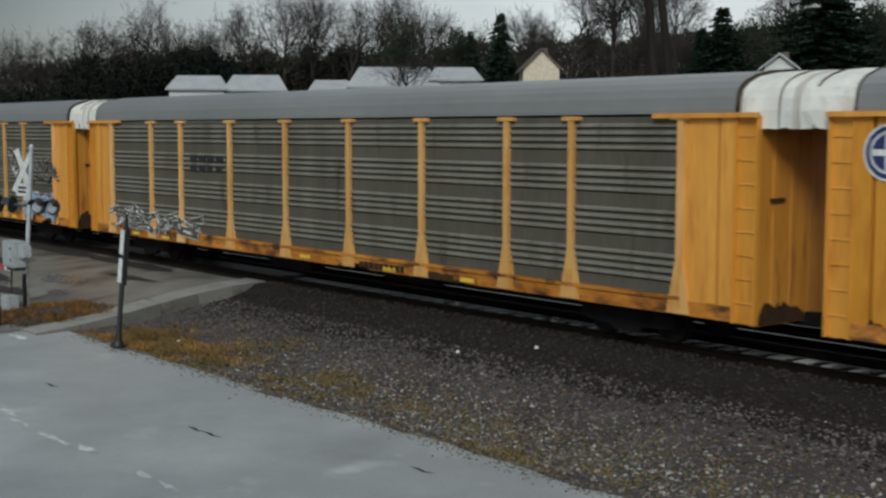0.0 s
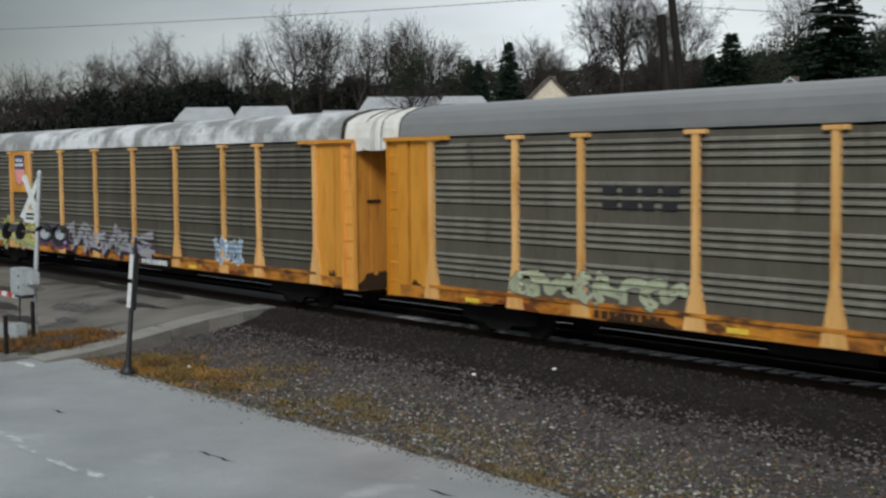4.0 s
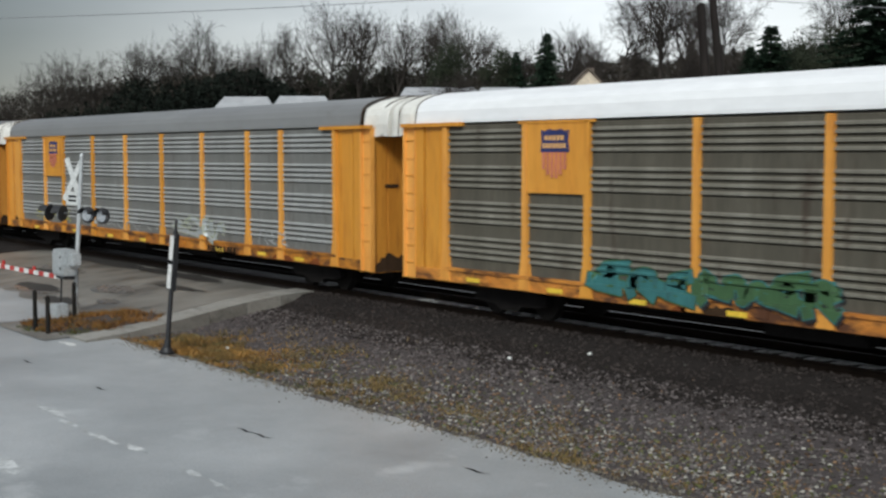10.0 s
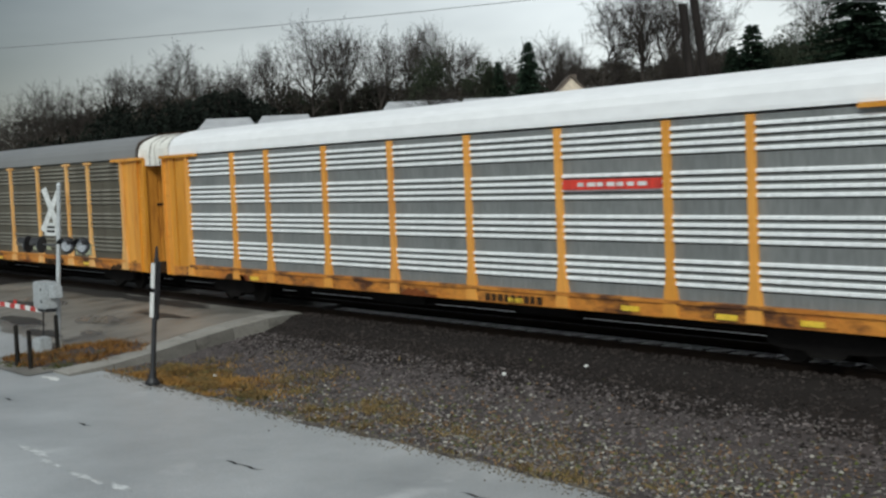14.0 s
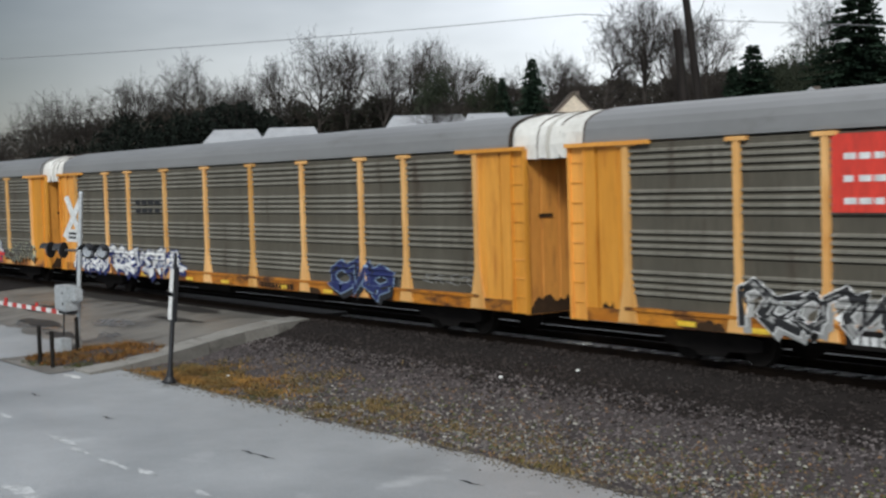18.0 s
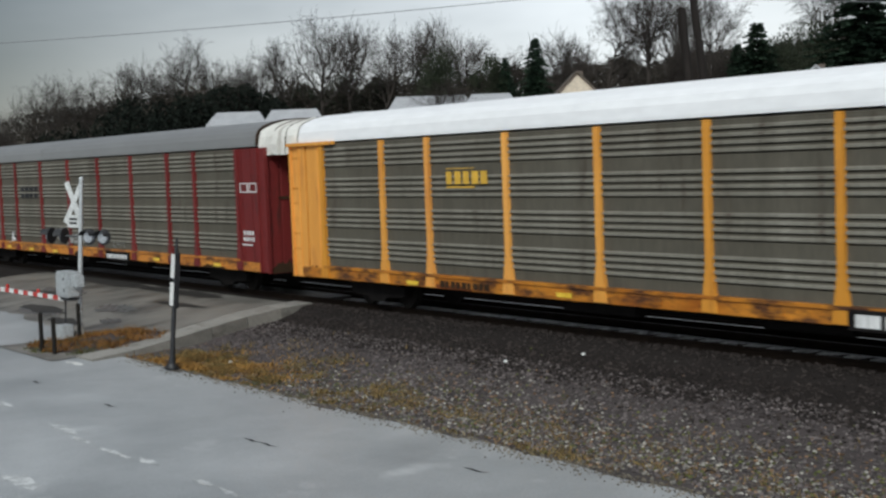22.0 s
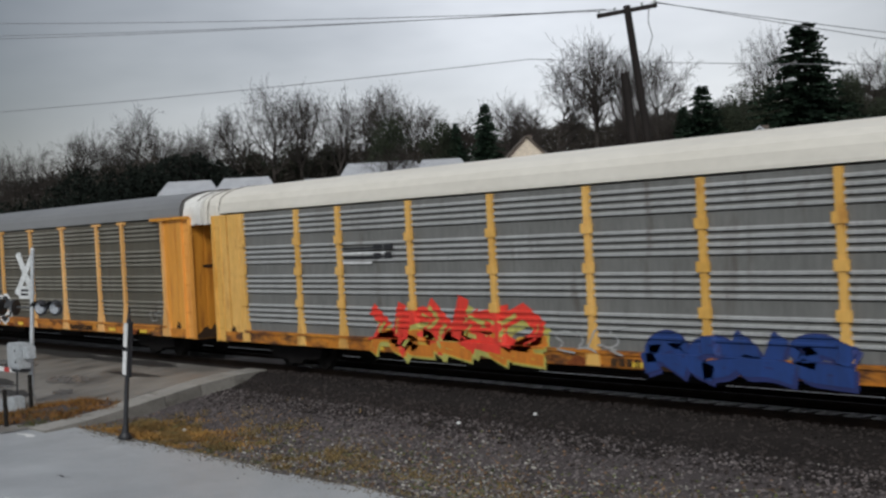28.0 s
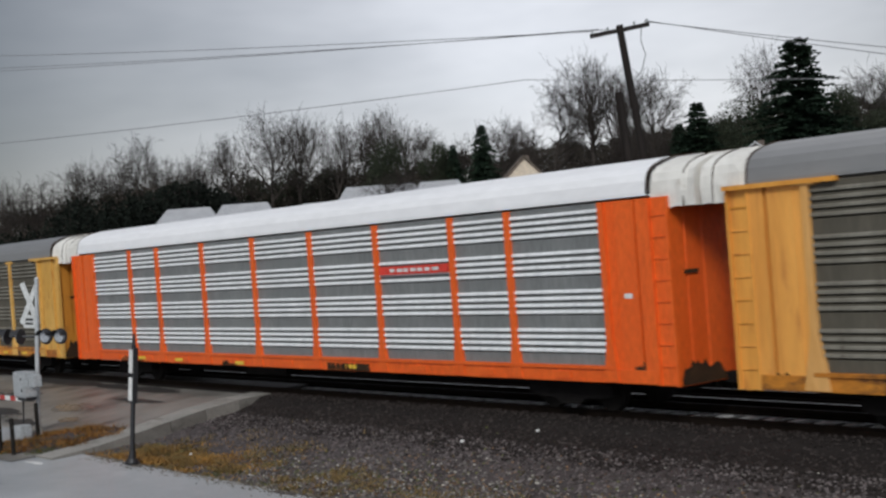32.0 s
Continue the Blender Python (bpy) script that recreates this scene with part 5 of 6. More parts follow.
    for n in range(4):
        a = rng.uniform(-11.5, 11.0)
        bm = bmesh.new()
        prism(bm, ragged(rng, a, a + rng.uniform(0.5, 1.8), SILL0 + 0.004, SILL0 + rng.uniform(0.10, 0.24), 14), -0.026, -0.021)
        part("soot_stain", bm, M["soot" if n % 2 else "rust_stain"], car, "dark rust and grime on the sill")
    if paint == "orange":
        bars(car, "stencil", 12.6, 12.85, 2.55, 2.65, 1, 1, "pw", 0.018, k)
    if paint == "red":
        for x in (12.3, 12.85):
            bm = bmesh.new()
            for a in ((0, 0.46, 0, 0.03), (0, 0.46, 0.25, 0.28), (0, 0.03, 0.03, 0.25), (0.43, 0.46, 0.03, 0.25)):
                box(bm, x + a[0], x + a[1], -0.004, 0.012, 3.2 + a[2], 3.2 + a[3])
            part("stencil", bm, M["pw"], car, "white stencilled frame")
        bars(car, "stencil", 12.4, 13.1, 1.75, 2.05, 2, 4, "pw", 0.006, k)
        bars(car, "stencil", 12.3, 13.2, 1.62, 1.66, 1, 1, "pw", 0.006, k)
    return car


# ---- plants ----


def limb(verts, faces, a, b, ra, rb, sides):
    q = (b - a).to_track_quat("Z", "Y")
    base = len(verts)
    for p, r in ((a, ra), (b, rb)):
        for i in range(sides):
            t = 6.28319 * i / sides
            verts.append(tuple(p + q @ Vector((r * math.cos(t), r * math.sin(t), 0))))
    for i in range(sides):
        j = (i + 1) % sides
        faces.append((base + i, base + j, base + sides + j, base + sides + i))


def grow(wood, twig, at, way, length, radius, level, rng, spread):
    """A branch of a few bent lengths that rises towards its tip, from which thinner ones leave on all sides."""
    steps = (8, 5, 4, 3, 2)[level]
    p, d = at, way
    for s in range(steps):
        q = p + d * (length / steps)
        r0, r1 = radius * (1 - 0.75 * s / steps), radius * (1 - 0.75 * (s + 1) / steps)
        limb(*(wood if level < 2 else twig), p, q, max(r0, 0.012), max(r1, 0.009), 6 if level == 0 else (4 if level < 2 else 3))
        if level < 4 and s >= (4, 1, 1, 1)[level]:
            for _ in range((3, 2, 2, 1)[level]):
                across = Vector((rng.gauss(0, 1), rng.gauss(0, 1), rng.gauss(0, 1)))
                across = (across - d * across.dot(d)).normalized()
                turn = spread * rng.uniform(0.65, 1.25)
                out = (d * math.cos(turn) + across * math.sin(turn) + Vector((0, 0, 0.14))).normalized()
                share = (0.50 - 0.06 * (s - 4), 0.62, 0.55, 0.5)[level] * rng.uniform(0.75, 1.2)
                grow(wood, twig, p.lerp(q, rng.random()), out, length * share, r1 * (0.82 if level < 2 else 0.66), level + 1, rng, spread)
        p = q
        d = (d + Vector((rng.gauss(0, 0.10), rng.gauss(0, 0.10), 0.0)) + Vector((0, 0, (0.05, 0.09, 0.04, 0.0, -0.03)[level]))).normalized()


def bare_tree_meshes(seed, spread):
    rng = random.Random(seed)
    wood, twig = ([], []), ([], [])
    grow(wood, twig, Vector((0, 0, 0)), Vector((rng.gauss(0, 0.05), rng.gauss(0, 0.05), 1)).normalized(), 7.6, 0.23, 0, rng, spread)
    top = max(v[2] for v in twig[0])
    made = []
    for name, (verts, faces), mat in (("trunk", wood, M["bark"]), ("crown", twig, M["twig"])):
        me = bpy.data.meshes.new(name)
        me.from_pydata([(x * 10 / top, y * 10 / top, z * 10 / top) for x, y, z in verts], [], faces)
        me.materials.append(mat)
        made.append(me)
    return made


def plant(kinds, name, label, category, x, y, height, wide, turn, group):
    """A tree of a height, with a crown of a half width."""
    tree = thing(name, label, category, group=group)
    for me in kinds:
        part(me.name.split(".")[0], me, None, tree)
    reach = sorted(math.hypot(v.co.x, v.co.y) for v in kinds[1].vertices)
    s, w = FAR * height * (1.1 if name == "bare_tree" else 1.03) / 10, FAR * wide / reach[int(len(reach) * 0.86)]
    w = min(max(w, 0.8 * s), 1.5 * s)
    tree.matrix_basis = Matrix.LocRotScale(outward((x, y, hill(y) - 0.1)), Euler((0, 0, turn)), (w, w, s))
    return tree


def conifer_meshes(seed, wide, mat):
    """A trunk and a broad pointed crown, ten metres high: uneven whorls of drooping boughs, each a row of small sprays."""
    rng = random.Random(seed)
    bm = bmesh.new()
    tube(bm, (0, 0, 0), (0, 0, 9.7), 0.16, 0.02, 7)
    trunk = meshed("trunk", bm, M["bark"])
    verts, faces = [], []
    z = 0.5
    while z < 9.75:
        h = z / 10
        turn = rng.uniform(0, 6.28319)
        boughs = 9 if h < 0.6 else 6
        for k in range(boughs):
            a = turn + 6.28319 * (k + rng.uniform(-0.3, 0.3)) / boughs
            reach = wide * (1 - h) ** 0.9 * rng.uniform(0.55, 1.12) * (0.9 + 0.35 * noise.noise(Vector((1.5 * math.cos(a), 1.5 * math.sin(a) + h * 5, seed)))) + 0.16
            way, side = Vector((math.cos(a), math.sin(a), 0)), Vector((-math.sin(a), math.cos(a), 0))
            start = Vector((0, 0, z + rng.uniform(-0.15, 0.15)))
            count = max(4, int(reach * 5.5))
            for n in range(count):
                f = (n + rng.random()) / count
                c = start + way * reach * f + Vector((0, 0, (0.22 - 0.42 * f) * reach * 0.55))
                for w in (-1, 1):
                    out = (way * 0.7 + side * w * rng.uniform(0.4, 1.1) + Vector((0, 0, rng.uniform(-0.45, 0.15)))).normalized()
                    tip = c + out * (0.22 + 0.30 * (1 - f) * min(reach, 1.6)) * rng.uniform(0.7, 1.3)
                    wing = out.cross(Vector((0, 0, 1))).normalized() * rng.uniform(0.07, 0.15)
                    b = len(verts)
                    verts += [tuple(c), tuple(c.lerp(tip, 0.55) + wing), tuple(tip), tuple(c.lerp(tip, 0.55) - wing), tuple(c.lerp(tip, 0.5) + Vector((0, 0, -0.16)))]
                    faces += [(b, b + 1, b + 2, b + 3), (b, b + 4, b + 2)]
        z += rng.uniform(0.20, 0.34) * (1.15 - 0.5 * h)
    crown = bpy.data.meshes.new("crown")
    crown.from_pydata(verts, [], faces)
    crown.materials.append(mat)
    return [trunk, crown]


def round_meshes(seed):
    """A dense dark tree: a short trunk and an uneven crown of many small leaf clumps."""
    rng = random.Random(seed)
    bm = bmesh.new()
    tube(bm, (0, 0, 0), (0.2, 0.1, 5.5), 0.22, 0.06, 7)
    for _ in range(6):
        tube(bm, (0.1, 0, rng.uniform(1.5, 4)), (rng.uniform(-2.2, 2.2), rng.uniform(-2.2, 2.2), rng.uniform(4.5, 7.5)), 0.08, 0.02, 5)
    trunk = meshed("trunk", bm, M["bark"])
    lobes = [(rng.uniform(-2.2, 2.2), rng.uniform(-2.2, 2.2), rng.uniform(2.2, 8.6), rng.uniform(0.9, 1.7)) for _ in range(20)]
    lobes = [(x * (1.15 - 0.06 * z), y * (1.15 - 0.06 * z), z, r) for x, y, z, r in lobes]
    verts, faces = [], []
    for k in range(11000):
        cx, cy, cz, r = lobes[k % 20]
        d = Vector((rng.gauss(0, 1), rng.gauss(0, 1), rng.gauss(0, 1))).normalized() * r * rng.uniform(0.55, 1.1)
        c = Vector((cx, cy, cz)) + d
        u = Vector((rng.gauss(0, 1), rng.gauss(0, 1), rng.gauss(0, 1))).normalized() * rng.uniform(0.06, 0.14)
        w = u.cross(d).normalized() * rng.uniform(0.04, 0.09)
        b = len(verts)
        verts += [tuple(c - u), tuple(c + w), tuple(c + u), tuple(c - w)]
        faces += [(b, b + 1, b + 2, b + 3)]
    crown = bpy.data.meshes.new("crown")
    crown.from_pydata(verts, [], faces)
    crown.materials.append(M["evergreen"])
    return [trunk, crown]


# trees on the hill: x, y, height, half the crown's width
LEFT_TREES = [(-95.5, 31.5, 9.0, 1.5), (-92.8, 34.5, 9.0, 1.4), (-90.8, 36.8, 7.7, 1.35), (-88.7, 39.4, 7.9, 1.45), (-89.7, 41.8, 6.7, 1.1), (-85.8, 43.0, 8.3, 1.8), (-87.7, 45.9, 7.5, 1.5), (-83.0, 46.2, 7.7, 1.5), (-80.4, 46.7, 7.9, 1.5),
              (-76.5, 47.5, 9.2, 1.1), (-76.1, 49.9, 9.2, 1.2), (-74.1, 51.1, 8.5, 1.1), (-75.7, 54.0, 8.7, 1.0), (-76.7, 56.1, 9.2, 0.95), (-72.6, 56.6, 8.7, 1.3), (-57.3, 43.6, 3.6, 1.6), (-79.1, 43.0, 5.6, 1.2)]
RIGHT_TREES = [(-66.5, 60.7, 7.6, 1.25), (-70.2, 59.4, 6.5, 1.2), (-60.2, 58.6, 9.2, 2.4), (-55.5, 57.6, 10.0, 2.9), (-56.3, 61.0, 10.3, 1.4), (-55.3, 63.2, 8.7, 1.35), (-52.5, 70.6, 9.5, 1.4), (-45.3, 73.1, 7.5, 1.8), (-43.6, 74.1, 6.8, 1.8),
               (-52.1, 55.4, 5.7, 1.5), (-51.3, 57.4, 5.2, 1.5), (-52.0, 60.8, 5.4, 1.25), (-58.5, 54.5, 5.3, 1.2), (-37.0, 72.0, 6.5, 1.8)]
SPRUCE_TREES = [(-63.1, 55.4, 6.7, 1.4), (-46.8, 57.3, 5.9, 1.8), (-41.2, 59.1, 8.7, 3.2), (-48.9, 58.1, 5.0, 1.2), (-67.4, 56.5, 5.8, 1.0)]
ROUND_TREES = [(-68.7, 51.7, 6.8, 1.55), (-68.1, 55.7, 6.6, 1.45), (-49.4, 62.9, 6.4, 1.1), (-47.8, 64.2, 6.4, 1.6), (-41.7, 63.6, 6.5, 1.4), (-40.0, 64.6, 5.1, 1.55), (-81.6, 52.4, 6.3, 1.45), (-79.3, 54.1, 5.9, 1.5), (-39.0, 67.5, 5.4, 1.8), (-46.4, 60.2, 4.9, 1.2), (-83.0, 50.3, 5.8, 1.45)]


def build_plants():
    rng = random.Random(9)
    bare = [bare_tree_meshes(11 + i, 0.72 + 0.10 * (i % 3)) for i in range(7)]
    for i, (x, y, h, wide) in enumerate(LEFT_TREES + RIGHT_TREES):
        low = h < 6
        plant(bare[i % 7], "bare_tree", "small bushy leafless tree on the slope" if low else "tall leafless winter tree on the hillside", "tree", x, y, h, wide, rng.uniform(0, 6.28), "trees on the hill")
    spruce = [conifer_meshes(3 + i, 4.0, M["needle"]) for i in range(3)]
    for i, (x, y, h, wide) in enumerate(SPRUCE_TREES):
        plant(spruce[i % 3], "spruce_tree", "broad dark green spruce behind the railway" if wide > 2 else "dark green pointed spruce among bare trees", "tree", x, y, h, wide, rng.uniform(0, 6.28), "spruces")
    dense = [round_meshes(31 + i) for i in range(3)]
    for i, (x, y, h, wide) in enumerate(ROUND_TREES):
        plant(dense[i % 3], "evergreen_tree", "dark dense evergreen tree among bare trees", "tree", x, y, h, wide, rng.uniform(0, 6.28), "evergreens")
    # the wood behind: countless stems and twigs on the slope
    verts, faces = [], []
    wood = (verts, faces)
    for k in range(260):
        r = rng.uniform(92, 150)
        a = radians(rng.uniform(27, 76))
        x, y = -r * math.sin(a), r * math.cos(a)
        h = rng.uniform(4.0, 6.6)
        base = Vector((x, y, hill(y) - 0.2))
        lean = Vector((rng.gauss(0, 0.06), rng.gauss(0, 0.06), 1))
        limb(verts, faces, base, base + lean * h, 0.11, 0.03, 3)
        for _ in range(26):
            p = base + lean * h * rng.uniform(0.12, 0.95)
            q = p + Vector((rng.gauss(0, 0.9), rng.gauss(0, 0.9), rng.uniform(0.3, 1.6)))
            limb(verts, faces, p, q, 0.035, 0.01, 3)
            for _ in range(2):
                m = p.lerp(q, rng.uniform(0.3, 0.9))
                limb(verts, faces, m, m + Vector((rng.gauss(0, 0.5), rng.gauss(0, 0.5), rng.uniform(0.1, 0.8))), 0.022, 0.008, 3)
    me = bpy.data.meshes.new("woodland")
    me.from_pydata([tuple(outward(v)) for v in verts], [], faces)
    me.materials.append(M["brush"])
    tagged(new("woodland", me), "dense leafless brown wood on the slope", "woodland", kind="stuff")
    # dark weeds added along the track's far side to blacken the view under cars
    verts, faces = [], []
    for k in range(9000):
        x, y = rng.uniform(-80, 0), rng.uniform(24.9, 28.0)
        p = Vector((x, y, ground_z(x, y)))
        u = Vector((rng.gauss(0, 0.15), rng.gauss(0, 0.15), rng.uniform(0.3, 1.0)))
        w = Vector((rng.gauss(0, 0.12), rng.gauss(0, 0.12), 0))
        b = len(verts)
        verts += [tuple(p - w), tuple(p + w), tuple(p + u)]
        faces += [(b, b + 1, b + 2)]
    me = bpy.data.meshes.new("lineside_weeds")
    me.from_pydata(verts, [], faces)
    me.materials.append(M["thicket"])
    tagged(new("lineside_weeds", me), "dark dry weeds added beyond the track to blacken the view under the cars", "weeds", kind="stuff")
    # low brush in front of it
    verts, faces = [], []
    for k in range(150000):
        r = rng.uniform(90, 128)
        a = radians(rng.uniform(27, 76))
        x, y = -r * math.sin(a), r * math.cos(a)
        z = hill(y)
        top = 5.0 - 0.2 * rise((math.degrees(a) - 50) / 12) + 0.9 * noise.noise(Vector((a * 40, 0, 0))) + 0.6 * noise.noise(Vector((a * 140, 3, 0)))
        p = Vector((x, y, z + rng.random() ** 0.8 * top))
        u = Vector((rng.gauss(0, 0.30), rng.gauss(0, 0.30), rng.uniform(-0.1, 0.55)))
        w = Vector((rng.gauss(0, 0.035), rng.gauss(0, 0.035), rng.gauss(0, 0.035)))
        b = len(verts)
        verts += [tuple(p - w), tuple(p + w), tuple(p + u)]
        faces += [(b, b + 1, b + 2)]
    me = bpy.data.meshes.new("undergrowth")
    me.from_pydata([tuple(outward(v)) for v in verts], [], faces)
    me.materials.append(M["brush"])
    tagged(new("undergrowth", me), "dark tangled undergrowth below the trees", "brush", kind="stuff")
    # thicket added beyond the crossing; the view's darker edge is put into its colour
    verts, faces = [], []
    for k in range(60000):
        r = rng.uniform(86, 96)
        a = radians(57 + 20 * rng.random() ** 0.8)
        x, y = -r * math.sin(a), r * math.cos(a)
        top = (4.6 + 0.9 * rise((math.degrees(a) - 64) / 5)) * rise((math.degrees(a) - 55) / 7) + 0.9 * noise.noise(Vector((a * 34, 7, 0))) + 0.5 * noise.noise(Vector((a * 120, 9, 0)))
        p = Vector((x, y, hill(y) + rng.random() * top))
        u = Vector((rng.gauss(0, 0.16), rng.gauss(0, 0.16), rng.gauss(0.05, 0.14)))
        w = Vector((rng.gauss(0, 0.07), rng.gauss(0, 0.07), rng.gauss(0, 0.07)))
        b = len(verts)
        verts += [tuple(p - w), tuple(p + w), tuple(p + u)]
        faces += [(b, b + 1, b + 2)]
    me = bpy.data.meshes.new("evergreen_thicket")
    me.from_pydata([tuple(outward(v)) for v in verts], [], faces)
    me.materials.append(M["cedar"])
    tagged(new("evergreen_thicket", me), "nearly black thicket added on the slope to darken the view's edge", "brush", kind="stuff")


# ---- houses, poles and wires ----


def house(x, y, ridge, length, depth, walls, roof_rise, turn, wall_mat, roof_mat, label, hipped=True):
    length, depth, walls, roof_rise = FAR * length, FAR * depth, FAR * walls, FAR * roof_rise
    at = outward((x, y, ridge))
    walls += max(0, at.z - walls - roof_rise - ground_z(at.x, at.y))
    h = thing("house", label, "house", (at.x, at.y, at.z - walls - roof_rise), turn, "houses on the hill")
    L, Dp = length / 2, depth / 2
    bm = bmesh.new()
    box(bm, -L, L, -Dp, Dp, 0, walls)
    for s in (() if hipped else (-1, 1)):
        x0 = s * L
        v = [bm.verts.new(p) for p in ((x0, -Dp, walls), (x0, Dp, walls), (x0, 0, walls + roof_rise), (x0 - s * 0.12, -Dp, walls), (x0 - s * 0.12, Dp, walls), (x0 - s * 0.12, 0, walls + roof_rise))]
        for f in ((0, 1, 2), (5, 4, 3), (0, 2, 5, 3), (1, 4, 5, 2)):
            bm.faces.new([v[i] for i in f])
    part("wall", bm, M[wall_mat], h)
    slope = roof_rise / Dp
    for s in (-1, 1):
        e, low, top, hip = Dp + 0.4, walls - 0.4 * slope, walls + roof_rise, (L * 0.2 if hipped else -0.35)
        bm = bmesh.new()
        corners = [(-L - 0.35, s * e, low), (L + 0.35, s * e, low), (L - hip, 0, top), (-L + hip, 0, top)]
        v = [bm.verts.new((x, y, z + d)) for d in (0, 0.16) for x, y, z in corners]
        for f in ((0, 1, 2, 3), (7, 6, 5, 4), (0, 4, 5, 1), (1, 5, 6, 2), (2, 6, 7, 3), (3, 7, 4, 0)):
            bm.faces.new([v[n] for n in f])
        part("roof", bm, M[roof_mat], h)
        if hipped:
            bm = bmesh.new()
            v = [bm.verts.new(p) for p in ((s * (L + 0.35), -e, low), (s * (L + 0.35), e, low), (s * (L - hip), 0, top), (s * (L + 0.35), -e, low + 0.16), (s * (L + 0.35), e, low + 0.16), (s * (L - hip), 0, top + 0.16))]
            for f in ((2, 1, 0), (3, 4, 5), (0, 1, 4, 3), (1, 2, 5, 4), (2, 0, 3, 5)):
                bm.faces.new([v[n] for n in f])
            part("roof", bm, M[roof_mat], h, "sloping roof end")
    for k in range(3):
        wx = -L + (k + 0.5) * length / 3
        win = new("window")
        win.parent = h
        win.location = (wx, -Dp, walls * 0.42)
        bm = bmesh.new()
        for a in ((-0.5, -0.42, -0.05, 0.03, 0, 1.3), (0.42, 0.5, -0.05, 0.03, 0, 1.3), (-0.42, 0.42, -0.05, 0.03, 1.22, 1.3), (-0.42, 0.42, -0.05, 0.03, 0, 0.08)):
            box(bm, *a)
        part("window_frame", bm, M["white"], win)
        bm = bmesh.new()
        box(bm, -0.42, 0.42, -0.02, 0.02, 0.08, 1.22)
        part("pane", bm, M["pane"], win)
    bm = bmesh.new()
    box(bm, L * 0.4, L * 0.4 + 0.5, 0.2, 0.7, walls + roof_rise * 0.4, walls + roof_rise + 0.2)
    part("chimney", bm, M["brown_shingle"], h)
    return h


def build_houses():
    house(-74.3, 39.9, 7.48, 3.4, 3.0, 1.8, 0.75, 57, "siding", "shingle", "low white house with a pale grey roof")
    house(-72.5, 43.0, 7.54, 3.6, 3.0, 1.9, 0.85, 57, "siding", "shingle", "low white house with a pale grey roof")
    house(-69.9, 47.0, 7.25, 2.6, 2.8, 1.6, 0.6, 57, "siding", "shingle", "small white house behind bare trees")
    house(-63.6, 47.3, 7.85, 5.2, 4.0, 1.7, 1.1, 54, "siding", "shingle", "white house with a pale grey roof")
    house(-61.4, 50.2, 7.85, 2.9, 3.2, 1.6, 0.7, 54, "siding", "shingle", "white house with a pale grey roof")
    house(-54.5, 50.75, 8.6, 3.2, 2.0, 1.5, 1.0, -38, "cream", "brown_shingle", "cream gabled house with a brown roof", False)
    house(-35.5, 47.3, 7.4, 1.4, 1.3, 1.2, 0.5, -50, "siding", "shingle", "small white shed beside the spruces", False)


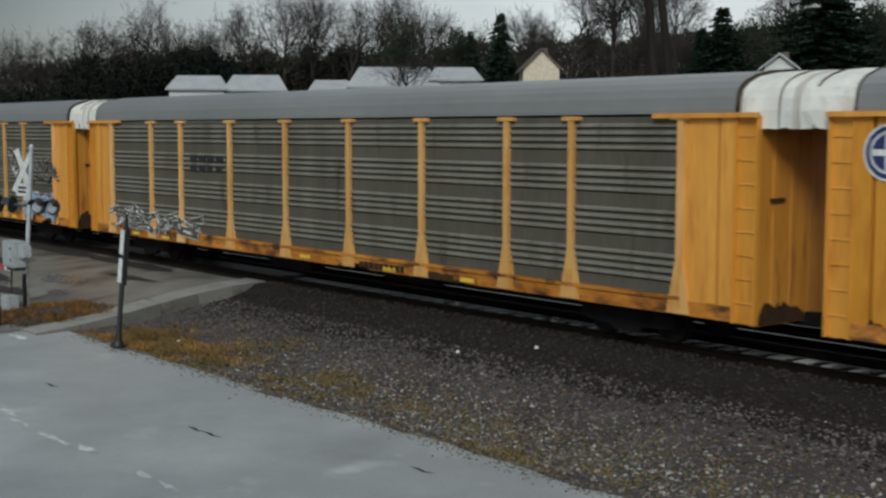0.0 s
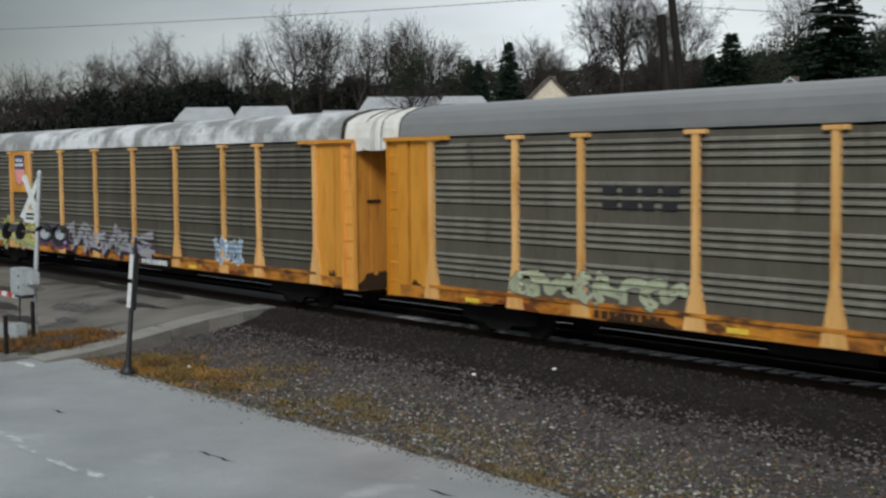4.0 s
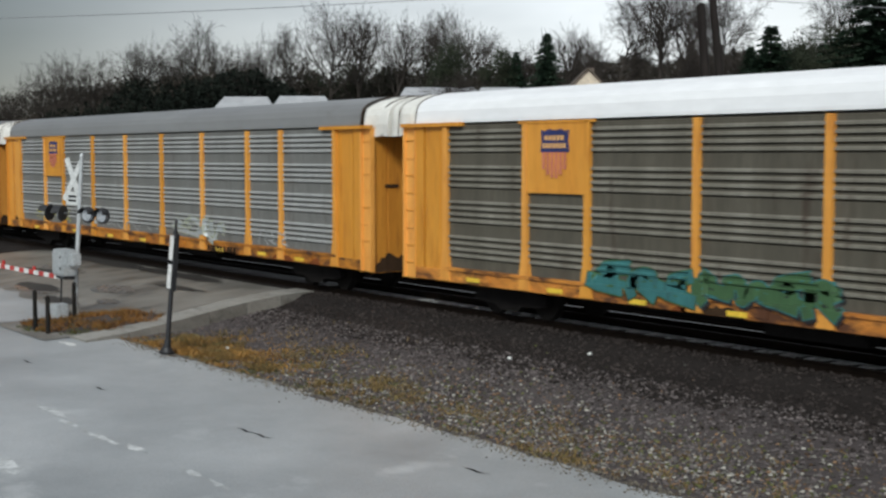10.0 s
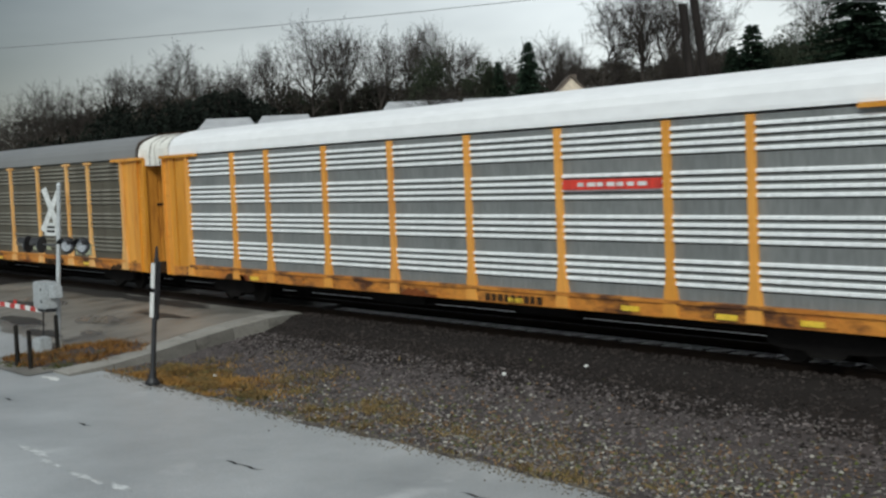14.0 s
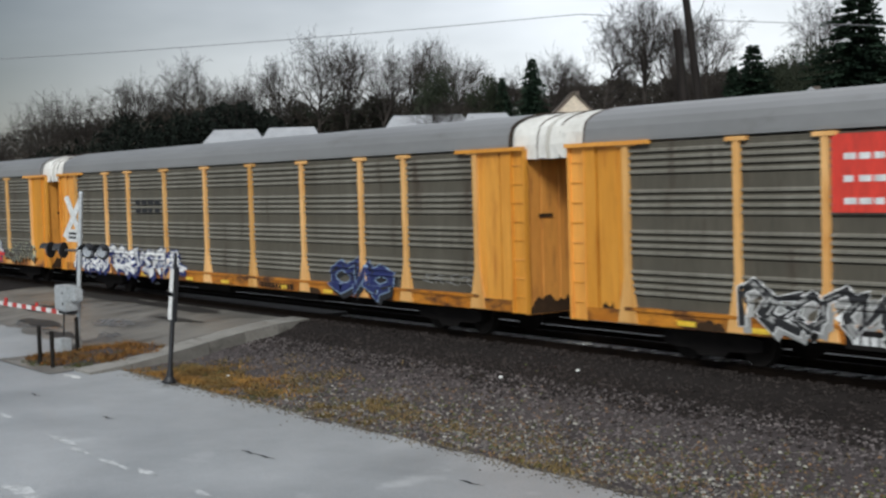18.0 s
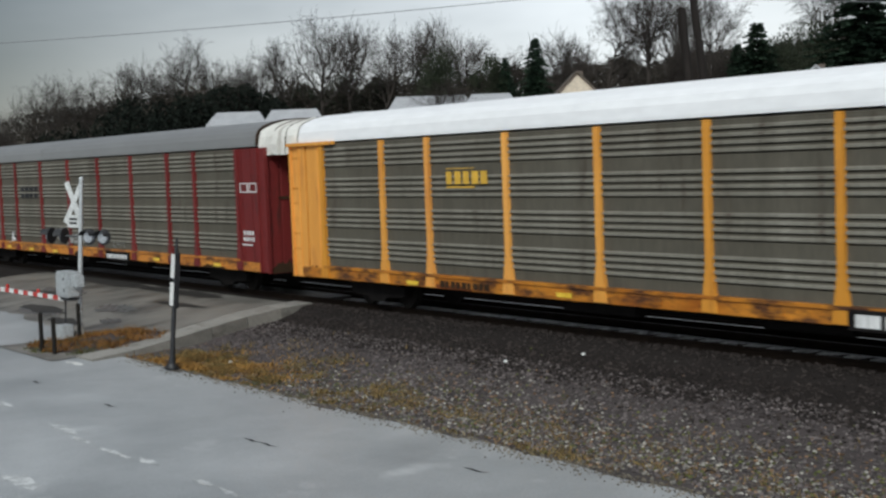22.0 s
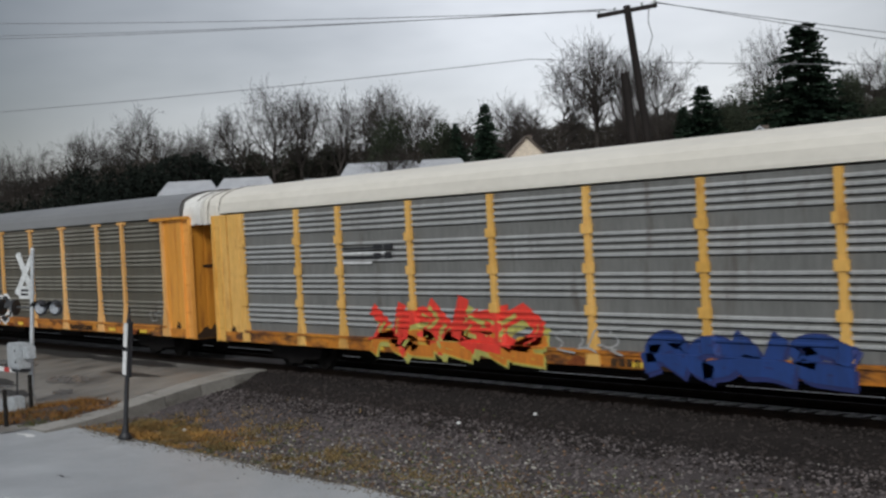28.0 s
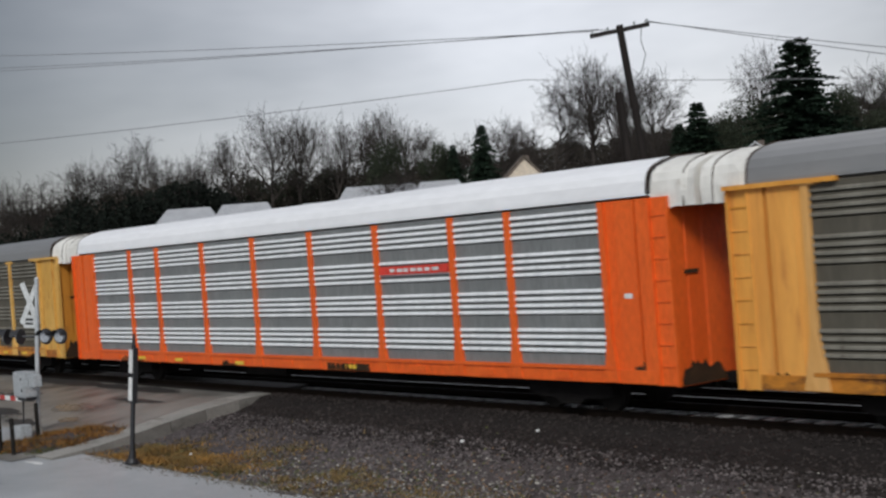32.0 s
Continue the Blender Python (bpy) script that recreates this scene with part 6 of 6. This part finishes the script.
def build_poles():
    pole = thing("utility_pole", "tall dark wooden pole with one crossarm", "utility pole", (-28.65, 33.55, ground_z(-28.65, 33.55)))
    base = pole.location
    top = Vector((-29.53, 32.66, 10.95)) - base
    bm = bmesh.new()
    tube(bm, (0, 0, -0.3), top, 0.17, 0.125, 10)
    part("pole", bm, M["wood_pole"], pole)
    bm = bmesh.new()
    a, b = Vector((-30.35, 32.05, 10.68)) - base, Vector((-28.72, 33.28, 10.88)) - base
    d = (b - a).normalized()
    up = Vector((0, 0, 0.07))
    side = d.cross(Vector((0, 0, 1))).normalized() * 0.05
    v = [bm.verts.new(p + s * side + t * up) for p in (a, b) for s, t in ((-1, -1), (1, -1), (1, 1), (-1, 1))]
    for f in ((0, 1, 2, 3), (7, 6, 5, 4), (0, 4, 5, 1), (1, 5, 6, 2), (2, 6, 7, 3), (3, 7, 4, 0)):
        bm.faces.new([v[i] for i in f])
    part("crossarm", bm, M["wood_pole"], pole)
    for k in (0.04, 0.3, 0.75, 0.96):
        p = a.lerp(b, k)
        bm = bmesh.new()
        tube(bm, p + up, p + up * 2.6, 0.035, 0.05, 8)
        part("insulator", bm, M["silver"], pole)
    loop = [a.lerp(b, 0.86) - up, a.lerp(b, 0.84) - Vector((0, 0, 0.5)), a.lerp(b, 0.9) - Vector((0, 0, 1.0)), a.lerp(b, 0.82) - Vector((0, 0, 1.5)), top * (1 - 2.1 / top.length)]
    bm = bmesh.new()
    for p, q in zip(loop, loop[1:]):
        tube(bm, p, q, 0.018, 0.018, 6)
    part("drop_cable", bm, M["wire"], pole, "thin cable hanging from the crossarm to the pole")
    stub = thing("pole_stub", "cut-off dark wooden pole", "utility pole", (-25.77, 29.24, ground_z(-25.77, 29.24)))
    bm = bmesh.new()
    tube(bm, (0, 0, -0.3), Vector((-26.28, 28.85, 8.15)) - stub.location, 0.15, 0.13, 10)
    part("pole", bm, M["wood_pole"], stub)
    for k, (p, q, sag) in enumerate((((-30.3, 32.1, 10.85), (-110, 14.0, 22.5), 0.6), ((-29.9, 32.4, 10.85), (-110, 14.0, 21.0), 0.6), ((-30.1, 32.25, 10.9), (-110, 14.0, 20.6), 0.6), ((-28.9, 33.2, 11.0), (0, 52, 4.2), 0.4), ((-28.8, 33.25, 11.0), (2, 50, 2.6), 0.4),
                                     ((-64.6, 61.2, 14.9), (-130, 5.0, 14.6), 0.8), ((-64.6, 61.2, 14.9), (-20, 98, 11.0), 0.6))):
        p, q = Vector(p), Vector(q)
        pts = [p.lerp(q, i / 16) - Vector((0, 0, sag * 4 * (i / 16) * (1 - i / 16))) for i in range(17)]
        thick = 0.014 if k < 5 else 0.024
        turn = (q - p).to_track_quat("Z", "Y")
        verts = [tuple(c + turn @ Vector((thick * math.cos(n * 1.5708), thick * math.sin(n * 1.5708), 0))) for c in pts for n in range(4)]
        faces = [(4 * i + n, 4 * i + (n + 1) % 4, 4 * i + 4 + (n + 1) % 4, 4 * i + 4 + n) for i in range(16) for n in range(4)]
        me = bpy.data.meshes.new("cable")
        me.from_pydata(verts, [], faces)
        me.materials.append(M["wire"])
        tagged(new("overhead_cable", me), "thin overhead cable across the grey sky", "cable", group="overhead cables")


# ---- things at the crossing ----


def build_signal():
    x, y, z = -33.9, 13.0, crossing_z(13.0)
    s = thing("crossing_signal", "silver crossing signal mast with a white crossbuck", "crossing signal", (x, y, z))
    s.matrix_basis = pose(x, y, z, -3.2, 1.6, 0)
    bm = bmesh.new()
    tube(bm, (0, 0, 0.25), (0.0, 0, 4.3), 0.062, 0.055, 12)
    part("mast", bm, M["silver"], s)
    bm = bmesh.new()
    box(bm, -0.3, 0.3, -0.3, 0.3, -0.25, 0.06)
    tube(bm, (0, 0, 0.06), (0, 0, 0.32), 0.17, 0.09, 12)
    part("base", bm, M["concrete"], s)
    # boards of the crossbuck face along the road, turned a little to the camera
    face = 28
    for tilt in (-26, 26):
        bm = bmesh.new()
        box(bm, -0.075, 0.075, -0.012, 0.012, -0.62, 0.62)
        b = part("crossbuck_board", bm, M["worn_white"], s)
        b.matrix_basis = pose(-0.28, -0.08 - 0.013 * (tilt > 0), 3.66, 0, 0, face) @ pose(0, 0, 0, 0, tilt, 0)
    bm = bmesh.new()
    box(bm, -0.2, 0.2, -0.012, 0.012, -0.17, 0.17)
    part("track_count_sign", bm, M["worn_white"], s, "small worn white plate").matrix_basis = pose(-0.28, -0.09, 3.16, 0, 0, face)
    for q in (-0.06, 0.05):
        bm = bmesh.new()
        box(bm, -0.13, 0.13, -0.018, -0.013, q - 0.025, q + 0.035)
        part("sign_lettering", bm, M["black"], s).matrix_basis = pose(-0.28, -0.09, 3.16, 0, 0, face)
    bm = bmesh.new()
    tube(bm, (0, 0, 4.3), (0, 0, 4.38), 0.07, 0.03, 12)
    part("mast_cap", bm, M["silver"], s)
    bm = bmesh.new()
    tube(bm, (-0.78, 0, 0), (0.78, 0, 0), 0.035, 0.035, 8)
    arm = part("lamp_arm", bm, M["black"], s)
    arm.matrix_basis = pose(0, 0, 2.76, 0, 0, 48)
    for dx, turn in ((-0.76, -55), (-0.40, -55), (0.30, 28), (0.70, 28)):
        lamp = new("lamp_unit")
        lamp.parent = s
        lamp.matrix_basis = pose(dx * 0.67 + 0.03, dx * 0.74 - 0.05, 2.76, 0, 0, turn)
        bm = bmesh.new()
        tube(bm, (0, -0.03, 0), (0, 0.0, 0), 0.22, 0.22, 20)
        part("backplate", bm, M["black"], lamp)
        bm = bmesh.new()
        tube(bm, (0, -0.09, 0), (0, -0.032, 0), 0.155, 0.165, 18)
        part("lens", bm, M["lens"], lamp)
        bm = bmesh.new()
        for q in range(9):
            a0, a1 = radians(10 + q * 17.8), radians(10 + (q + 1) * 17.8)
            vs = [bm.verts.new((0.185 * math.cos(a), yy, 0.185 * math.sin(a))) for a, yy in ((a0, -0.03), (a1, -0.03), (a1, -0.26), (a0, -0.26))]
            bm.faces.new(vs)
        part("hood", bm, M["black"], lamp)
    gate = thing("crossing_gate", "lowered red and white crossing gate with a silver motor box", "crossing gate", (x, y, z))
    bm = bmesh.new()
    box(bm, -0.36, 0.36, -0.44, -0.06, 1.14, 1.84)
    bmesh.ops.bevel(bm, geom=bm.edges[:], offset=0.03, segments=2, affect="EDGES")
    part("motor_box", bm, M["silver"], gate)
    bm = bmesh.new()
    box(bm, -0.30, 0.30, -0.462, -0.443, 1.2, 1.78)
    part("box_door", bm, M["silver"], gate)
    for q in (1.32, 1.62):
        bm = bmesh.new()
        box(bm, 0.25, 0.31, -0.476, -0.463, q, q + 0.07)
        part("latch", bm, M["black"], gate)
    bm = bmesh.new()
    box(bm, -0.3, 0.3, -0.37, -0.08, 1.06, 1.136)
    part("motor_base", bm, M["black"], gate)
    bm = bmesh.new()
    box(bm, 0.38, 0.72, -0.3, -0.05, 1.42, 1.76)
    bmesh.ops.bevel(bm, geom=bm.edges[:], offset=0.03, segments=2, affect="EDGES")
    part("counterweight", bm, M["silver"], gate)
    bm = bmesh.new()
    tube(bm, (0.30, -0.18, 1.6), (0.42, -0.18, 1.6), 0.05)
    part("shaft", bm, M["black"], gate)
    bm = bmesh.new()
    tube(bm, (-0.3, -0.2, 1.4), (-0.45, -0.2, 0.3), 0.03, 0.02, 6)
    tube(bm, (-0.45, -0.2, 0.3), (-0.2, -0.2, 0.1), 0.02, 0.02, 6)
    part("conduit", bm, M["black"], gate)
    for k in range(22):
        bm = bmesh.new()
        a = -0.4 - k * 0.4
        box(bm, a - 0.4, a, -0.24, -0.19, 1.0 - 0.002 * k, 1.12 - 0.002 * k)
        part("arm_stripe", bm, M["signal_red" if k % 2 else "white"], gate)
    for k in range(3):
        bm = bmesh.new()
        tube(bm, (-2.4 - k * 2.6, -0.215, 1.10), (-2.4 - k * 2.6, -0.215, 1.22), 0.05, 0.05, 10)
        part("arm_lamp", bm, M["signal_red"], gate)
    cabinet = thing("signal_cabinet", "small silver cabinet low on the signal's foot", "cabinet", (x + 0.15, y - 0.45, z))
    bm = bmesh.new()
    box(bm, -0.22, 0.22, -0.16, 0.16, -0.1, 0.42)
    bmesh.ops.bevel(bm, geom=bm.edges[:], offset=0.02, segments=2, affect="EDGES")
    part("body", bm, M["silver"], cabinet)
    bm = bmesh.new()
    box(bm, -0.18, 0.18, -0.175, -0.162, -0.02, 0.38)
    part("door", bm, M["silver"], cabinet)
    for px, py, h in ((-32.5, 11.45, 0.98), (-31.75, 11.5, 0.9), (-33.25, 12.75, 1.0)):
        b = thing("guard_post", "short weathered grey guard post", "post", (px, py, crossing_z(py)), group="guard posts at the signal")
        bm = bmesh.new()
        tube(bm, (0, 0, -0.2), (0, 0, h), 0.058, 0.054, 10)
        tube(bm, (0, 0, h), (0, 0, h + 0.03), 0.054, 0.03, 10)
        part("shaft", bm, M["wheel"], b)


def build_marker():
    x, y = -27.0, 12.45
    z = ground_z(x, y) + 0.02
    p = thing("marker_post", "black leaning post with white reflective strips and a flared foot", "post", (x, y, z))
    p.matrix_basis = pose(x, y, z, -4.0, 3.2, 0)
    bm = bmesh.new()
    tube(bm, (0, 0, 0), (0, 0, 0.05), 0.17, 0.17, 16)
    tube(bm, (0, 0, 0.05), (0, 0, 0.13), 0.14, 0.10, 16)
    tube(bm, (0, 0, 0.13), (0, 0, 0.30), 0.085, 0.075, 16)
    part("foot", bm, M["black"], p)
    bm = bmesh.new()
    tube(bm, (0, 0, 0.30), (0, 0, 2.72), 0.055, 0.052, 12)
    tube(bm, (0, 0, 2.72), (0, 0, 2.98), 0.04, 0.025, 10)
    part("shaft", bm, M["black"], p)
    bm = bmesh.new()
    box(bm, 0.02, 0.12, -0.03, 0.05, 1.4, 2.66)
    part("sign_edge", bm, M["black"], p)
    for z0, z1 in ((1.45, 1.98), (2.08, 2.62)):
        bm = bmesh.new()
        box(bm, -0.088, 0.075, -0.078, -0.058, z0, z1)
        part("reflective_strip", bm, M["white"], p)


# ---- ballast, grass, litter ----


def scatter():
    rng = random.Random(21)

    def stones(count, place, sizes, name, mat, label, base=None):
        verts, faces = [], []
        for _ in range(count):
            x, y = place()
            s = rng.uniform(*sizes)
            z = (ground_z(x, y) if base is None else base) + s * 0.25
            b = len(verts)
            for dx, dy, dz in ((1, 0, 0), (0, 1, 0), (-1, 0, 0), (0, -1, 0), (0, 0, 1), (0, 0, -1), (0.6, 0.6, 0.55), (-0.6, -0.5, 0.6)):
                k = s * rng.uniform(0.65, 1.25)
                verts.append((x + dx * k, y + dy * k, z + dz * k * 0.75))
            faces += [(b, b + 6, b + 4), (b, b + 1, b + 6), (b + 1, b + 4, b + 6), (b + 1, b + 2, b + 4), (b + 2, b + 7, b + 4), (b + 2, b + 3, b + 7), (b + 3, b + 4, b + 7), (b + 3, b, b + 4), (b, b + 5, b + 1), (b + 1, b + 5, b + 2), (b + 2, b + 5, b + 3), (b + 3, b + 5, b)]
        me = bpy.data.meshes.new(name)
        me.from_pydata(verts, [], faces)
        me.materials.append(M[mat])
        tagged(new(name, me), label, "gravel", kind="stuff")

    def bed():
        while True:
            x, y = rng.uniform(-32, 4), 12.9 + 4.6 * rng.random() ** 1.15
            if x > crossing_edge(y) + 0.1 and not (abs(abs(y - TRACK) - 0.7175) < 0.1):
                return x, y

    def track_bed():
        while True:
            x, y = rng.uniform(-34, 2), rng.uniform(15.2, 20.7)
            if x > crossing_edge(y) + 0.1 and abs(abs(y - TRACK) - 0.7175) > 0.1 and (abs(y - TRACK) > 0.62 or (x + 38.15) % 0.6 > 0.3) and rng.random() < rise((y - 15.2) / 2.2):
                return x, y

    def slope():
        while True:
            x, y = rng.uniform(-25.5, -4), rng.gauss(13.6, 1.2)
            if x > crossing_edge(y) + 0.2 and 12.75 < y < 18.4 and rng.random() < 0.35 + 0.65 * rise((x + 26) / 9):
                return x, y

    def edge():
        return rng.uniform(-29.3, -6), 12.68 - abs(rng.gauss(0, 0.22))

    stones(3200, edge, (0.008, 0.024), "edge_grit", "edge_grit", "brown grit washed over the road's edge", ROAD)
    stones(20000, bed, (0.014, 0.042), "ballast", "stone", "dark brown crushed ballast stones")
    # oily stones that also paint the train's shade out over the slope
    stones(15000, track_bed, (0.016, 0.045), "track_ballast", "oily_shaded_stone", "oily ballast round the ties, blackened for the shade beside the train")
    stones(2600, slope, (0.012, 0.040), "brown_gravel", "brown_stone", "scattered brown stones and leaf bits on the dark slope")
    stones(1800, slope, (0.012, 0.040), "mossy_gravel", "moss", "scattered mossy stones on the dark slope")
    stones(3200, slope, (0.010, 0.042), "pale_gravel", "pale_stone", "scattered pale stones on the dark slope")
    for x, y in ((-19.36, 18.06), (-20.6, 17.0), (-26.9, 13.9)):
        bm = bmesh.new()
        bmesh.ops.create_icosphere(bm, subdivisions=1, radius=0.055)
        for v in bm.verts:
            v.co *= rng.uniform(0.75, 1.15)
            v.co.z *= 0.7
        ob = part("pale_rock", bm, M["white"])
        ob.location = (x, y, ground_z(x, y) + 0.05)
        tagged(ob, "single pale rock on the ballast", "rock", group="pale rocks")
    verts, faces = [], []

    def blade(x, y, z, h, flat=0.7):
        a = rng.uniform(0, 6.28)
        w = Vector((math.cos(a), math.sin(a), 0)) * rng.uniform(0.008, 0.02)
        t = Vector((rng.gauss(0, flat * h), rng.gauss(0, flat * h), h))
        b = len(verts)
        p = Vector((x, y, z))
        verts.extend((tuple(p - w), tuple(p + w), tuple(p + t)))
        faces.append((b, b + 1, b + 2))

    def sown(name, mat, label, count, near):
        verts.clear()
        faces.clear()
        while len(faces) < count:
            if near:
                x, y = rng.gauss(-26.6, 1.3), 12.6 + abs(rng.gauss(0, 0.95))
                keep = rng.random() < 0.35 + 0.9 * noise.noise(Vector((x * 0.9, y * 1.2, 2))) + 0.7 * noise.noise(Vector((x * 2.6, y * 3.0, 4)))
            else:
                x, y = rng.uniform(-29.5, -8), 12.55 + abs(rng.gauss(0, 1.25))
                keep = rng.random() < (0.02 + 1.0 * noise.noise(Vector((x * 0.55, y * 0.9, 5))) + 0.8 * noise.noise(Vector((x * 2.1, y * 2.6, 1)))) * (1.3 - 1.2 * rise((x + 28.5) / 11))
            if keep and x > crossing_edge(y) + 0.15:
                blade(x, y, ground_z(x, y), rng.uniform(0.03, 0.12), 0.9)
        me = bpy.data.meshes.new(name)
        me.from_pydata(verts, [], faces)
        me.materials.append(M[mat])
        tagged(new(name, me), label, "grass", kind="stuff")

    sown("dead_grass", "straw", "straw-coloured dead grass along the road's edge", 11000, False)
    sown("rusty_grass", "rusty_grass", "orange-brown dead grass round the marker post", 5500, True)
    # the low island of dead leaves and grass at the signal
    verts.clear()
    faces.clear()
    bm = bmesh.new()
    n = 18
    ring = [bm.verts.new((-32.6 + 1.75 * math.cos(6.2832 * i / n) * (1 + 0.16 * math.sin(i * 2.1) + 0.08 * math.sin(i * 5.3)), 12.95 + 1.55 * math.sin(6.2832 * i / n) + 0.28 * math.cos(6.2832 * i / n), 0)) for i in range(n)]
    for v in ring:
        v.co.z = crossing_z(v.co.y) + 0.01
    mid = bm.verts.new((-32.6, 12.95, crossing_z(12.95) + 0.16))
    for i in range(n):
        bm.faces.new((ring[i], ring[(i + 1) % n], mid))
    tagged(part("verge", bm, M["soil"]), "small mound of earth beside the signal", "ground", kind="structure")
    for k in range(8000):
        a, r = rng.uniform(0, 6.2832), math.sqrt(rng.random()) * 1.08
        x, y = -32.6 + 1.75 * r * math.cos(a), 12.95 + 1.5 * r * math.sin(a) + 0.28 * r * math.cos(a)
        if rng.random() < 0.62 + 1.1 * noise.noise(Vector((x * 1.6, y * 2.0, 3))) - 0.5 * rise((r - 0.8) / 0.3):
            blade(x, y, crossing_z(y) + 0.13 * max(0, 1 - r), rng.uniform(0.04, 0.16))
    me = bpy.data.meshes.new("leaf_litter")
    me.from_pydata(verts, [], faces)
    me.materials.append(M["leaf"])
    tagged(new("leaf_litter", me), "brown dead leaves and grass beside the signal", "leaves", kind="stuff")
    verts.clear()
    faces.clear()
    for k in range(5000):
        a, r = rng.uniform(0, 6.2832), math.sqrt(rng.random()) * 1.1
        x, y = -32.7 + 1.8 * r * math.cos(a), 12.7 + 1.4 * r * math.sin(a)
        if rng.random() < 0.25 + 1.2 * noise.noise(Vector((x * 1.3, y * 1.7, 11))):
            blade(x, y, crossing_z(y) + 0.11 * max(0, 1 - r), rng.uniform(0.03, 0.09))
    for k in range(5000):
        x, y = rng.gauss(-25.5, 2.6), 12.6 + abs(rng.gauss(0, 0.8))
        if x > crossing_edge(y) + 0.2 and rng.random() < 0.2 + 1.2 * noise.noise(Vector((x * 0.9, y * 1.5, 17))):
            blade(x, y, ground_z(x, y), rng.uniform(0.02, 0.07), 0.8)
    me = bpy.data.meshes.new("moss_grass")
    me.from_pydata(verts, [], faces)
    me.materials.append(M["moss"])
    tagged(new("moss_grass", me), "low olive green grass and moss", "grass", kind="stuff")
    # marks on the road
    for k, (x, y, lx, ly, paint) in enumerate(((-29.9, 11.3, 0.75, 0.12, "white"), (-25.6, 8.2, 0.7, 0.08, "worn_line"), (-22.2, 8.1, 0.9, 0.13, "worn_line"), (-21.0, 7.95, 0.6, 0.08, "worn_line"), (-19.7, 7.95, 0.9, 0.09, "worn_line"), (-18.6, 8.1, 0.6, 0.10, "worn_line"), (-16.8, 8.1, 0.5, 0.07, "worn_line"), (-16.0, 8.1, 0.5, 0.06, "worn_line"), (-18.8, 6.2, 0.9, 0.22, "worn_line"))):
        bm = bmesh.new()
        pts = [(x + lx * 0.7 * math.cos(q * 0.3491) * rng.uniform(0.55, 1.25), y + ly * math.sin(q * 0.3491) * rng.uniform(0.3, 1.4)) for q in range(18)]
        vs = [bm.verts.new((a, b, ROAD + 0.005)) for a, b in pts]
        bm.faces.new(vs)
        tagged(part("road_mark", bm, M[paint]), "worn pale mark on the asphalt", "road marking", group="road marks")
    for x, y, lx, ly in ((-37.6, 15.6, 1.3, 0.5), (-40.5, 14.3, 1.8, 0.35), (-35.6, 14.6, 0.7, 0.25), (-44.0, 16.4, 2.2, 0.4)):
        bm = bmesh.new()
        ring = [bm.verts.new((x + lx * math.cos(q * 0.4488) * rng.uniform(0.7, 1.15), y + ly * math.sin(q * 0.4488) * rng.uniform(0.7, 1.2), 0)) for q in range(14)]
        for v in ring:
            v.co.z = crossing_z(v.co.y) + 0.012
        bm.faces.new(ring)
        tagged(part("puddle", bm, M["puddle"]), "thin pale sheet of water on the crossing road", "puddle", group="puddles")
    for x, y in ((-18.8, 10.0), (-18.3, 10.02), (-23.8, 9.6), (-27.8, 9.6), (-14.5, 11.3)):
        bm = bmesh.new()
        pts = [(x - 0.28, y), (x - 0.1, y + 0.05), (x + 0.1, y + 0.015), (x + 0.3, y + 0.07), (x + 0.1, y - 0.03), (x - 0.12, y + 0.0)]
        bm.faces.new([bm.verts.new((a, b, ROAD + 0.006)) for a, b in pts])
        tagged(part("road_crack", bm, M["under"]), "short dark crack in the asphalt", "crack", group="cracks in the road")


build_ground()
build_road()
build_crossing()
build_track()
build_second_track()
build_signal()
build_marker()
build_poles()
build_houses()
TRAIN = [build_car(k, spec) for k, spec in enumerate(CARS)]
build_plants()
scatter()

# metres that the train has gone, second by second; the first car in view at the start is the second of the list
GONE = [(0, -28.10), (1, -9.10), (2, 9.27), (3, 27.63), (4, 46.65), (5, 65.66), (6, 84.63), (7, 105.29), (8, 124.35), (9, 143.08), (10, 162.37), (11, 180.94), (12, 200.74), (13, 219.66), (14, 237.56), (15, 256.89), (16, 276.24), (17, 295.57), (18, 314.57), (19, 333.21), (20, 351.38), (21, 370.92), (22, 390.38), (23, 409.57), (24, 428.00), (25, 447.69), (26, 467.36), (27, 487.03), (28, 505.28), (29, 525.26), (30, 544.40), (31, 564.03), (32, 582.56)]


def motions():
    for k, car in enumerate(TRAIN):
        walk(car, [(t, pose(s - 29.15 * (k - 1), SIDE, 0)) for t, s in GONE])


motions()
